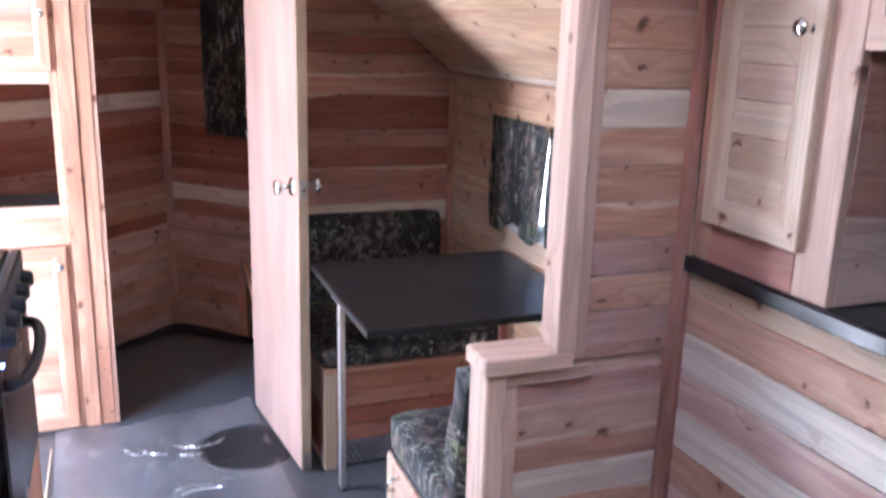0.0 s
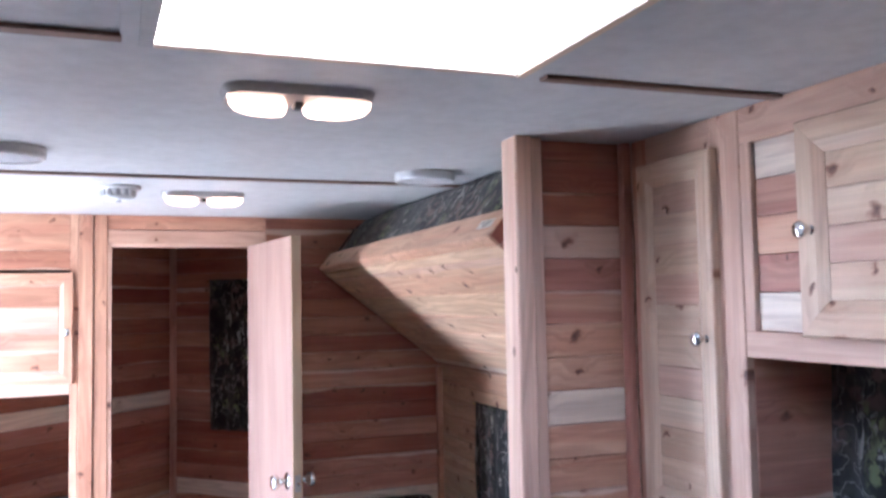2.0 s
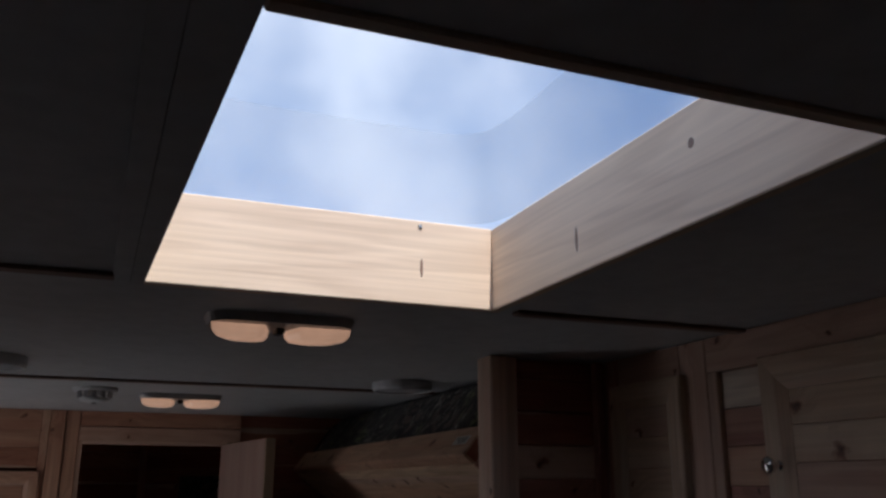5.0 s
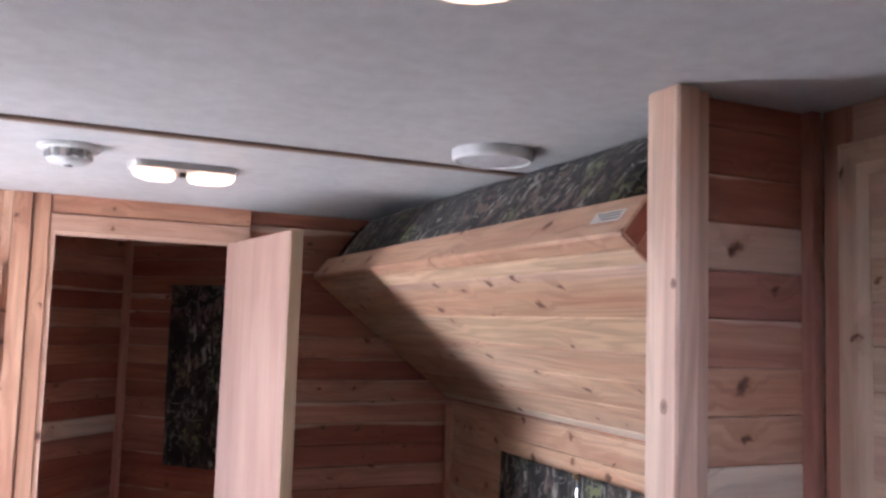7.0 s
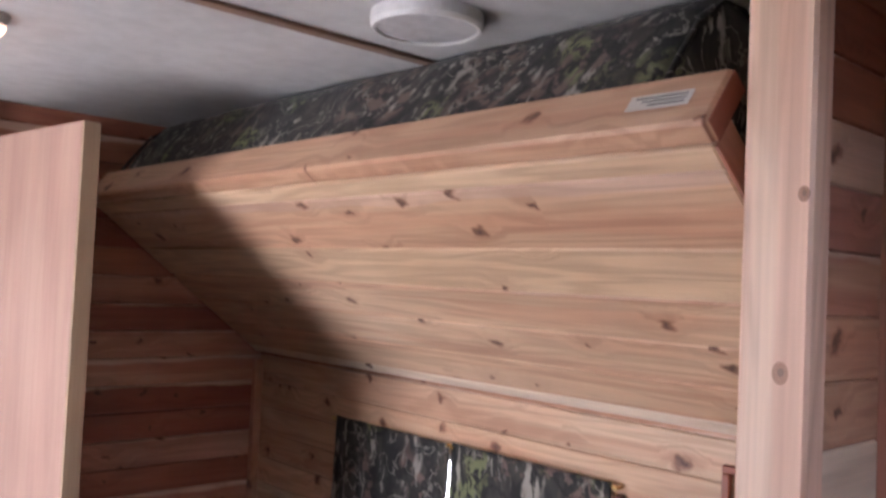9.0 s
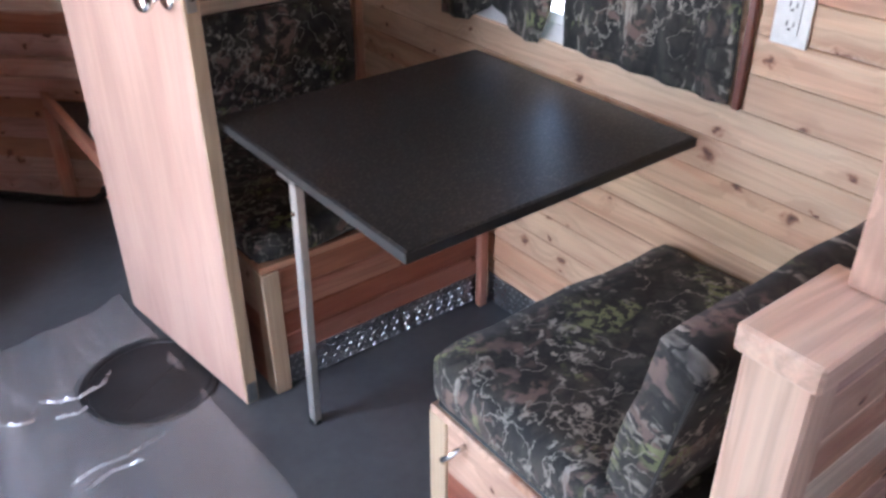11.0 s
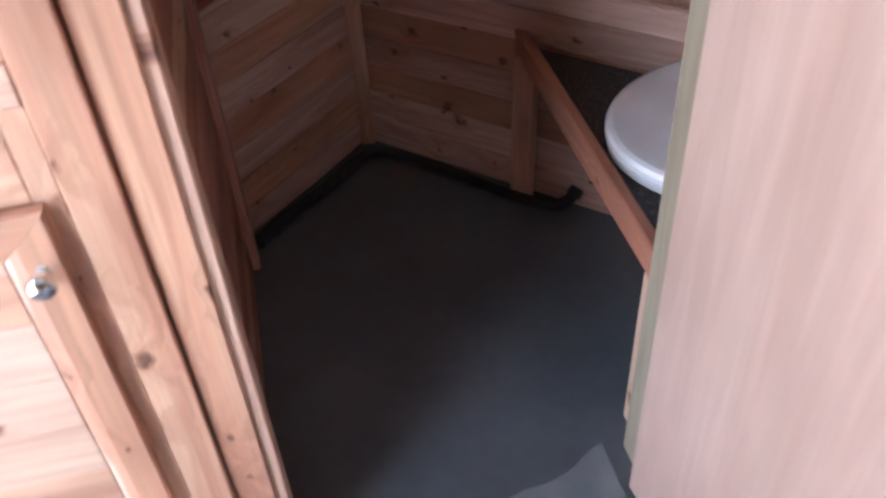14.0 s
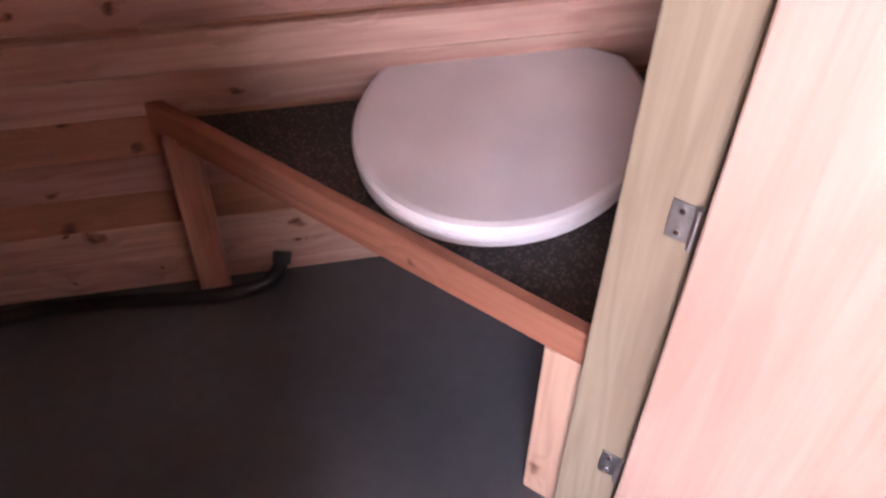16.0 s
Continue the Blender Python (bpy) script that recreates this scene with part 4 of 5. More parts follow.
gt = thing("galley_window_trim", (FACE, 0.96, 1.08), "pine strip beside the galley curtain", "", "", "structure")
block("trim_strip", (FACE - 0.020, 0.945, 1.086), (FACE - 0.0005, 0.983, 1.508), PINE, gt)

# ---- outlet and the small wooden bracket ----
out = thing("wall_outlet", (FACE, 1.782, 1.02), "white double wall socket on the cedar wall", "outlet")
block("cover_plate", (FACE - 0.007, 1.747, 0.964), (FACE - 0.0005, 1.818, 1.074), WHITE, out, c=0.003)
block("socket_insert", (FACE - 0.010, 1.766, 0.985), (FACE - 0.007, 1.800, 1.053), WHITE, out, c=0.0015)
for zc in (1.003, 1.036):
    for dy, w_ in ((-0.007, 0.002), (0.006, 0.0025)):
        block("slot", (FACE - 0.0106, 1.783 + dy - w_ / 2, zc - 0.004), (FACE - 0.0099, 1.783 + dy + w_ / 2, zc + 0.005), BLACKP, out, c=0.0002)
    block("ground_hole", (FACE - 0.0106, 1.781, zc - 0.011), (FACE - 0.0099, 1.786, zc - 0.007), BLACKP, out, c=0.0002)
br = thing("wooden_bracket", (FACE, 1.645, 1.2), "small L-shaped reddish wood bracket on the wall", "bracket")
block("upright", (FACE - 0.012, 1.638, 1.200), (FACE - 0.0005, 1.652, 1.286), RED, br)
block("arm", (FACE - 0.012, 1.560, 1.286), (FACE - 0.0005, 1.652, 1.300), RED, br)

# ---- folding bunk, tilted up to the ceiling ----
BU = Vector((-0.485, 0, 0.38)).normalized()
BN = Vector((0.38, 0, 0.485)).normalized()
foot = Vector((1.455, 0, 1.352))
BL = 0.640
bunk = thing("folding_bunk", (1.45, 2.29, 1.35), "cedar bunk tilted up under the ceiling", "bunk bed")
cuts = (0.0, 0.036, 0.145, 0.255, 0.362, 0.470, 0.603, BL)
for k, (a, b) in enumerate(zip(cuts, cuts[1:])):
    mid = foot + BU * (a + b) / 2 + BN * 0.006
    board("plank", mid + Vector((0, 1.392, 0)), mid + Vector((0, 3.186, 0)), (b - a) - 0.0008, 0.012, BN, (PALE, BUNKW, BUNKW, BUNKW, BUNKY, BUNKW, BUNKY)[k], bunk, c=0.0026)
endb = foot + BU * BL / 2 + BN * 0.022 + Vector((0, 1.3890, 0))
board("end_board", endb - BU * BL / 2, endb + BU * BL / 2, 0.044, 0.005, (0, 1, 0), ROSE, bunk, "reddish cedar end board", c=0.001)
core = foot + BU * BL / 2 + BN * 0.021
board("bunk_base", core + Vector((0, 1.392, 0)), core + Vector((0, 3.186, 0)), BL, 0.016, BN, PINE, bunk)
lp = foot + BU * (BL + 0.0185) + BN * 0.046
board("front_rail", lp + Vector((0, 1.386, 0)), lp + Vector((0, 3.187, 0)), 0.090, 0.036, BU, BUNKW, bunk, c=0.005)
rend = lp + Vector((0, 1.3850, 0))
board("end_grain", rend - BN * 0.041, rend + BN * 0.041, 0.031, 0.0016, (0, -1, 0), RED, bunk, "reddish end grain of the rail", c=0.0004)
stk = lp + BU * 0.0190 + Vector((0, 1.462, 0))
board("sticker", stk + Vector((0, -0.042, 0)), stk + Vector((0, 0.042, 0)), 0.025, 0.0008, BU, PAPER, bunk, "white printed paper sticker", c=0.0001)
for k in range(3):
    q = stk + BU * 0.0007 + BN * (0.0065 - 0.0065 * k)
    board("print_line", q + Vector((0, -0.036, 0)), q + Vector((0, 0.033 - 0.010 * k, 0)), 0.0030, 0.0006, BU, INK, bunk, c=0.0001)
mt = thing("bunk_mattress", (1.2, 2.29, 1.7), "camouflage foam mattress squeezed under the ceiling", "mattress")
mm = Matrix((Vector((0, 1, 0)), -BU, BN)).transposed().to_4x4()
mm.translation = foot + BU * (BL / 2 + 0.072) + BN * 0.046 + Vector((0, 2.332, 0))
mbm = cushion_bm(1.70, 0.53, 0.285, 0.030, 0.012, 3)
for v_ in mbm.verts:
    w_ = mm @ v_.co
    if w_.z > CZ - 0.006:
        w_.z = CZ - 0.006 - 0.002 * (w_.z - CZ)
    w_.x = min(w_.x, FACE - 0.004)
    v_.co = w_
from_bm("cover", mbm, CAMO, mt, "camouflage cloth cover", Matrix(), True)
for xe in (-0.840, 0.840):
    edge_ = []
    for ye, ze in ((-0.262, 0.035), (-0.265, 0.11), (-0.265, 0.19), (-0.255, 0.262), (-0.20, 0.284), (-0.10, 0.285)):
        w_ = mm @ Vector((xe, ye, ze))
        edge_.append((w_.x, w_.y, min(w_.z, CZ - 0.0085)))
    from_bm("seam_piping", tube(edge_, 0.0042, 6), CAMO, mt, "sewn edge piping", smooth=True)

# ---- dinette: benches, cushions, table ----
def bench(name, x0, x1, y0, y1, top, front, label):
    """A boarded bench box; front is the side that faces the table (+1 or -1 along y)."""
    b = thing(name, ((x0 + x1) / 2, (y0 + y1) / 2, 0), label, "bench", "dinette benches")
    yf = y1 if front > 0 else y0
    s = front
    block("top", (x0, y0, top - 0.018), (x1, y1, top), TAN, b, along="x")
    rows_ = (RED, ROSE, RED, ROSE) if s < 0 else (TAN, ROSE, TAN, ROSE)
    h = (top - 0.018 - 0.10) / 4
    for k in range(4):
        z = 0.10 + k * h
        block("front_board", (x0 + 0.045, min(yf - s * 0.014, yf), z + 0.001), (x1, max(yf - s * 0.014, yf), z + h - 0.001), rows_[3 - k], b, c=0.003)
    block("corner_post", (x0, min(yf - s * 0.045, yf + s * 0.004), 0.0), (x0 + 0.044, max(yf - s * 0.045, yf + s * 0.004), top - 0.018), OAKY, b)
    block("end_panel", (x0 + 0.004, min(y0, y1) + 0.046, 0.0), (x0 + 0.020, max(y0, y1) - 0.046, top - 0.018), RED, b, along="y")
    return b


def kick(parent, p0, u, n, length, height):
    """A strip of diamond tread plate: a sheet with slanted raised lugs."""
    o, u, n = Vector(p0), Vector(u), Vector(n)
    z = Vector((0, 0, 1))
    board("tread_sheet", o + z * height / 2 + n * 0.0015, o + u * length + z * height / 2 + n * 0.0015, height, 0.003, n, ALU, parent, c=0.0008)
    bm = bmesh.new()
    r, k = 0, 0
    pitch = 0.019
    for r in range(int(height / 0.0165)):
        for k in range(int(length / pitch)):
            cx, cz = (k + 0.5 + 0.5 * (r % 2)) * pitch, (r + 0.5) * height / int(height / 0.0165)
            d = Vector((0.8, 0.6)) if (r + k) % 2 else Vector((0.8, -0.6))
            e = Vector((-d.y, d.x))
            base = [(d * 0.0072), (e * 0.0023), (d * -0.0072), (e * -0.0023)]
            lo = [bm.verts.new(o + u * (cx + q.x) + z * (cz + q.y) + n * 0.003) for q in base]
            hi = [bm.verts.new(o + u * (cx + q.x * 0.6) + z * (cz + q.y * 0.6) + n * 0.0050) for q in base]
            bm.faces.new(hi)
            for i in range(4):
                bm.faces.new([lo[i], lo[(i + 1) % 4], hi[(i + 1) % 4], hi[i]])
    return tagged(from_bm("tread_pattern", bm, LUGS, parent, "raised tread lugs, glint put in as lighter metal"), "", "", "", "stuff")


fb = bench("dinette_bench", 0.772, FACE - 0.002, 2.560, 3.186, 0.376, -1, "low cedar boarded bench box with tread plate foot")
kick(fb, (0.82, 2.573, 0.004), (1, 0, 0), (0, -1, 0), 0.645, 0.094)
nb = bench("dinette_bench", 0.812, FACE - 0.002, 1.384, 1.962, 0.372, 1, "cedar boarded bench box behind the partition")
kick(nb, (1.46, 1.948, 0.004), (-1, 0, 0), (0, 1, 0), 0.60, 0.094)
from_bm("pull_ring", tube([(0.816, 1.862, 0.338), (0.794, 1.864, 0.336), (0.788, 1.872, 0.322), (0.788, 1.894, 0.296), (0.794, 1.902, 0.282), (0.816, 1.904, 0.280)], 0.0055, 10), CHROME, nb, "chrome pull on the bench end", smooth=True)
wk = thing("wall_kick_plate", (FACE, 2.26, 0), "strip of diamond tread plate along the wall foot", "", "", "structure")
kick(wk, (FACE - 0.001, 1.968, 0.002), (0, 1, 0), (-1, 0, 0), 0.586, 0.094)


def cushion(name, centre, size, m3, label, seed, r=0.022):
    c_ = thing(name, centre, label, "cushion", "dinette cushions")
    m = m3.to_4x4()
    m.translation = Vector(centre)
    from_bm("cover", cushion_bm(*size, r, 0.008, seed), CAMO, c_, "camouflage cloth cover", m, True)
    if size[2] < 0.12:
        hx, hy = size[0] / 2 - 0.006, size[1] / 2 - 0.006
        ring = [(hx, hy - 0.03), (hx, -hy + 0.03), (hx - 0.03, -hy), (-hx + 0.03, -hy), (-hx, -hy + 0.03), (-hx, hy - 0.03), (-hx + 0.03, hy), (hx - 0.03, hy), (hx, hy - 0.03)]
        from_bm("piping", tube([(x, y, 0.012) for x, y in ring], 0.0035, 6), BLACKP, c_, "black seam piping", m)
    return c_


FLAT = Matrix.Identity(3)
cushion("seat_cushion", (1.113, 2.872, 0.3765), (0.70, 0.62, 0.075), FLAT, "flat camouflage seat cushion on the bench", 2)
cushion("seat_cushion", (1.138, 1.700, 0.3725), (0.655, 0.548, 0.115), FLAT, "thick camouflage seat cushion on the bench", 5, 0.026)
UPN = Matrix(((1, 0, 0), (0, 0, -1), (0, 1, 0)))
cushion("back_cushion", (1.110, 3.184, 0.622), (0.575, 0.335, 0.085), UPN, "camouflage back cushion against the far wall", 8)
UPP = Matrix.Rotation(radians(11), 3, "X") @ Matrix(((-1, 0, 0), (0, 0, 1), (0, 1, 0)))
cushion("back_cushion", (1.136, 1.442, 0.646), (0.65, 0.310, 0.090), UPP, "camouflage back cushion leaning against the partition", 11)

tb = thing("dinette_table", (1.09, 2.26, 0), "dark speckled laminate table on one slim leg", "table")
block("tabletop", (0.741, 1.922, 0.728), (1.446, 2.606, 0.748), COUNTER, tb, "dark speckled laminate", along="x", c=0.0035)
block("edge_band", (0.738, 1.919, 0.727), (1.446, 1.9215, 0.747), BLACKP, tb, c=0.0008)
block("edge_band", (0.7375, 1.9215, 0.727), (0.7405, 2.608, 0.747), BLACKP, tb, "worn dark edge", c=0.0008)
block("wall_cleat", (1.446, 1.96, 0.700), (FACE - 0.0005, 2.57, 0.735), RED, tb)
block("wall_post", (1.418, 2.534, 0.0), (1.445, 2.557, 0.7278), ROSE, tb, "reddish wooden post under the table")
board("leg", (0.800, 2.415, 0.004), (0.774, 2.335, 0.712), 0.026, 0.020, (1, 0, 0), NICKEL, tb, "thin bright metal leg")
block("leg_bracket", (0.752, 2.300, 0.700), (0.800, 2.372, 0.7278), STEEL, tb)
from_bm("leg_screw", lathe([(0, 0), (0.006, 0), (0.005, 0.004), (0, 0.005)], 12), CHROME, tb, m=Matrix.Translation((0.7665, 2.346, 0.62)) @ pose(0, 0, 0, 0, -90, 0))
from_bm("rubber_foot", lathe([(0, 0), (0.017, 0), (0.016, 0.012), (0, 0.012)], 14), BLACKP, tb, m=Matrix.Translation((0.801, 2.416, 0.0)))

# ---- closet door, standing open ----
HX, HY = 0.620, 3.150
dirv = Vector((0.690 - HX, 2.548 - HY, 0)).normalized()
DW = 0.600
nrm = Vector((0, 0, 1)).cross(dirv)
if nrm.x > 0:
    nrm = -nrm
door = thing("closet_door", (HX, HY, 0.0), "flush pink plywood closet door standing open", "door")
c0 = Vector((HX, HY, 0)) - nrm * 0.0175
lf = c0 + dirv * DW / 2
board("leaf", lf + Vector((0, 0, 0.014)), lf + Vector((0, 0, 1.862)), DW - 0.012, 0.035, nrm, LUAN, door, "pinkish luan plywood skin", c=0.002)
fe = c0 + dirv * (DW - 0.003)
board("edge_strip", fe + Vector((0, 0, 0.014)), fe + Vector((0, 0, 1.862)), 0.0345, 0.006, dirv, OAKY, door, "pale wood edge", c=0.001)
kp = c0 + dirv * (DW - 0.058)
for sgn in (1, -1):
    q = Matrix.Translation(kp + nrm * sgn * 0.0175 + Vector((0, 0, 1.010))) @ (nrm * sgn).to_track_quat("Z", "Y").to_matrix().to_4x4()
    kn = from_bm("door_knob", lathe([(0.010, 0.006), (0.009, 0.022), (0.014, 0.030), (0.024, 0.040), (0.027, 0.050), (0.022, 0.058), (0, 0.060)], 28), CHROME, door, "polished chrome knob", q, True)
    from_bm("rosette", lathe([(0, 0), (0.031, 0.0), (0.030, 0.004), (0.022, 0.008), (0.010, 0.009), (0, 0.009)], 28), CHROME, door, "round chrome rosette", q, True)
lt = c0 + dirv * DW + Vector((0, 0, 1.010))
board("latch_plate", lt + Vector((0, 0, -0.028)), lt + Vector((0, 0, 0.028)), 0.022, 0.002, dirv, STEEL, door, c=0.0005)
from_bm("latch_bolt", lathe([(0, 0), (0.007, 0), (0.006, 0.009), (0, 0.010)], 12), CHROME, door, m=Matrix.Translation(lt) @ dirv.to_track_quat("Z", "Y").to_matrix().to_4x4())
tg = c0 + dirv * (DW + 0.001)
board("corner_guard", tg + Vector((0, 0, 0.018)), tg + Vector((0, 0, 0.075)), 0.026, 0.0015, dirv, STEEL, door, "small metal corner guard", c=0.0005)
for hz in (0.22, 0.64, 1.62):
    hg = block("hinge", (0.6455, 3.155, hz - 0.022), (0.6478, 3.180, hz + 0.022), STEEL, door, "small dark steel butt hinge", c=0.0006)
    from_bm("hinge_pin", tube([(0.6435, 3.1545, hz - 0.025), (0.6435, 3.1545, hz + 0.025)], 0.0035, 8), STEEL, hg)
    for dz in (-0.013, 0.013):
        from_bm("screw", lathe([(0, 0), (0.0035, 0), (0.003, 0.0012), (0, 0.0014)], 10), CHROME, hg, m=Matrix.Translation((0.6455, 3.169, hz + dz)) @ pose(0, 0, 0, 0, -90, 0))

# ---- closet: toilet bench, seat lid, hose ----
tbn = thing("toilet_bench", (0.95, 3.5, 0), "triangular toilet shelf with cedar edging on legs", "bench")
wy = lambda x: 4.681 - x - 0.03
bm = bmesh.new()
tp = [(0.690, 3.2185), (1.41, 3.2185), (0.706, wy(0.706) - 0.012)]
lo_ = [bm.verts.new((x, y, 0.354)) for x, y in tp]
hi_ = [bm.verts.new((x, y, 0.376)) for x, y in tp]
bm.faces.new(lo_[::-1])
bm.faces.new(hi_)
for i in range(3):
    bm.faces.new([lo_[i], lo_[(i + 1) % 3], hi_[(i + 1) % 3], hi_[i]])
from_bm("shelf_top", bm, SHELFTOP, tbn, "brown speckled laminate")
board("front_edging", (0.681, 3.232, 0.370), (0.698, 4.045, 0.370), 0.056, 0.022, (-1, 0, 0), RED, tbn, c=0.003)
block("front_leg", (0.672, 3.232, 0.0), (0.706, 3.288, 0.341), PINE, tbn, c=0.003)
block("wall_cleat", (0.690, 3.2185, 0.3765), (0.98, 3.2365, 0.410), ROSE, tbn)
board("rear_leg", (0.690, 3.930, 0.0), (0.694, 3.926, 0.353), 0.052, 0.022, (-S, -S, 0), ROSE, tbn, c=0.003)
lidt = thing("toilet", (0.96, 3.50, 0.376), "white round toilet lid, closed, on the shelf", "toilet")


def lid_ring(s, z):
    pts = []
    for k in range(56):
        th = 2 * math.pi * k / 56
        x, y = 0.250 * math.cos(th) * s, 0.210 * math.sin(th) * s
        pts.append((min(x, 0.213 * s), y, z))
    return pts


def lid_part(levels, name, label):
    bm = bmesh.new()
    rs = [[bm.verts.new(p) for p in lid_ring(s, z)] for s, z in levels]
    for a, b in zip(rs, rs[1:]):
        for k in range(56):
            bm.faces.new([a[k], a[(k + 1) % 56], b[(k + 1) % 56], b[k]])
    bm.faces.new(rs[0][::-1])
    bm.faces.new(rs[-1])
    from_bm(name, bm, SEATW, lidt, label, Matrix.Translation((0.957, 3.521, 0.3765)) @ pose(0, 0, 0, 0, 0, 8), False)


lid_part([(0.96, 0.0), (0.985, 0.003), (0.985, 0.013), (0.97, 0.016)], "seat_ring", "white seat ring")
lid_part([(0.985, 0.0175), (1.0, 0.020), (1.0, 0.031), (0.985, 0.037), (0.95, 0.040)], "lid", "smooth white lid")
for dy in (-0.055, 0.055):
    hp_ = Matrix.Translation((0.957, 3.521, 0.3765)) @ pose(0, 0, 0, 0, 0, 8)
    from_bm("lid_hinge", tube([(0.224, dy - 0.02, 0.018), (0.224, dy + 0.02, 0.018)], 0.012, 10), WHITE, lidt, m=hp_)

hz_pts = []
hose_way = [(0.088, 3.918), (0.100, 3.945), (0.150, 3.995), (0.25, 4.075), (0.335, 4.16), (0.392, 4.19), (0.46, 4.155), (0.56, 4.05), (0.66, 3.93), (0.725, 3.875), (0.765, 3.858), (0.790, 3.862)]
for i in range(len(hose_way) - 1):
    p0_, p1_, p2_, p3_ = (Vector(hose_way[max(min(i + k, len(hose_way) - 1), 0)]) for k in (-1, 0, 1, 2))
    for q in range(5):
        t_ = q / 5
        w_ = 0.5 * ((2 * p1_) + (p2_ - p0_) * t_ + (2 * p0_ - 5 * p1_ + 4 * p2_ - p3_) * t_ ** 2 + (3 * p1_ - p0_ - 3 * p2_ + p3_) * t_ ** 3)
        hz_pts.append((w_.x, w_.y, 0.0135 + (0.022 * max(0, (w_.x - 0.75) / 0.05) if w_.x > 0.75 else 0)))
hs = thing("hose", (0.4, 4.1, 0), "black rubber hose lying along the closet walls", "hose")
from_bm("tube", tube(hz_pts, 0.013, 10), BLACKP, hs, m=Matrix(), smooth=True)
from_bm("end_fitting", tube([hz_pts[-1], (0.801, 3.868, 0.046)], 0.017, 12), BLACKP, hs)

# ---- floor things ----
hc = thing("ice_hole_cover", (0.54, 2.80, 0), "round black fishing hole cover set in the floor", "hole cover")
cm = Matrix.Translation((0.540, 2.805, 0.0005))
from_bm("rim", lathe([(0.176, 0.0), (0.178, 0.003), (0.172, 0.006), (0.160, 0.006), (0.158, 0.002), (0.158, 0.0)], 56), LIDM, hc, m=cm)
from_bm("cover", lathe([(0, 0.0), (0.157, 0.0), (0.157, 0.003), (0.150, 0.0045), (0, 0.0045)], 56), LIDM, hc, "scuffed black plastic disc", cm)
from_bm("finger_pull", lathe([(0, 0.0052), (0.018, 0.0052), (0.020, 0.0045), (0.0, 0.0045)], 20), BLACKP, hc, m=cm @ Matrix.Translation((0.09, 0.03, 0)))
board("cover_rib", (0.44, 2.73, 0.0055), (0.66, 2.86, 0.0055), 0.012, 0.002, (0, 0, 1), LIDM, hc, c=0.0008)

mat_ = thing("door_mat", (-0.40, 2.60, 0), "dark grey rubber mat inside the entry", "mat")
block("mat_sheet", (-0.66, 2.30, 0.0), (-0.135, 2.995, 0.006), MATT, mat_, c=0.002)
block("edge_strip", (-0.135, 2.30, 0.0), (-0.127, 2.995, 0.008), OAKY, mat_, "pale edge strip", c=0.001)

film_ = thing("plastic_film", (0.25, 2.6, 0), "crumpled clear plastic film over the floor", "plastic sheet")
bm = bmesh.new()
g = {}
FX, FY = 120, 150
for i in range(FX + 1):
    for j in range(FY + 1):
        x = -0.105 + 0.735 * i / FX
        y = 2.05 + 1.10 * j / FY
        x += 0.025 * noise.noise(Vector((0.5, y * 3, 1)))
        y += (0.10 * (i / FX - 0.45) * (j / FY)) + 0.10 * noise.noise(Vector((x * 4, 0.3, 7))) + 0.02 * noise.noise(Vector((x * 15, 0.3, 3)))
        v = Vector((x * 5.0, y * 5.0, 0))
        ridge = 1 - abs(noise.noise(v))
        ridge2 = 1 - abs(noise.noise(v * 2.3 + Vector((3, 1, 0))))
        crease = max(0, ridge - 0.93) / 0.07
        z = 0.0100 + 0.0012 * noise.noise(v * 0.6) + 0.016 * crease * max(0, noise.noise(v * 0.55 + Vector((9, 4, 0)))) + 0.0025 * max(0, ridge2 - 0.92) / 0.08
        fold = math.exp(-((y - 2.83 + 0.12 * (x - 0.3)) / 0.055) ** 2) * math.exp(-((x - 0.33) / 0.24) ** 2)
        z += 0.020 * fold * max(0, 1 - abs(noise.noise(v * 2.1 + Vector((5, 8, 0)))) / 0.16) + 0.004 * fold
        g[i, j] = bm.verts.new((x, y, max(z, 0.0095)))
for i in range(FX):
    for j in range(FY):
        mid_ = g[i, j].co - Vector((0.540, 2.805, g[i, j].co.z))
        if mid_.length > 0.176 + 0.02 * noise.noise(g[i, j].co * 14) or mid_.x > 0.075 + 0.05 * noise.noise(g[i, j].co * 9):
            bm.faces.new([g[i, j], g[i + 1, j], g[i + 1, j + 1], g[i, j + 1]])
fo = from_bm("sheet", bm, FILM, film_, "thin clear polythene", smooth=True)
fo.modifiers.new("thickness", "SOLIDIFY").thickness = 0.0006
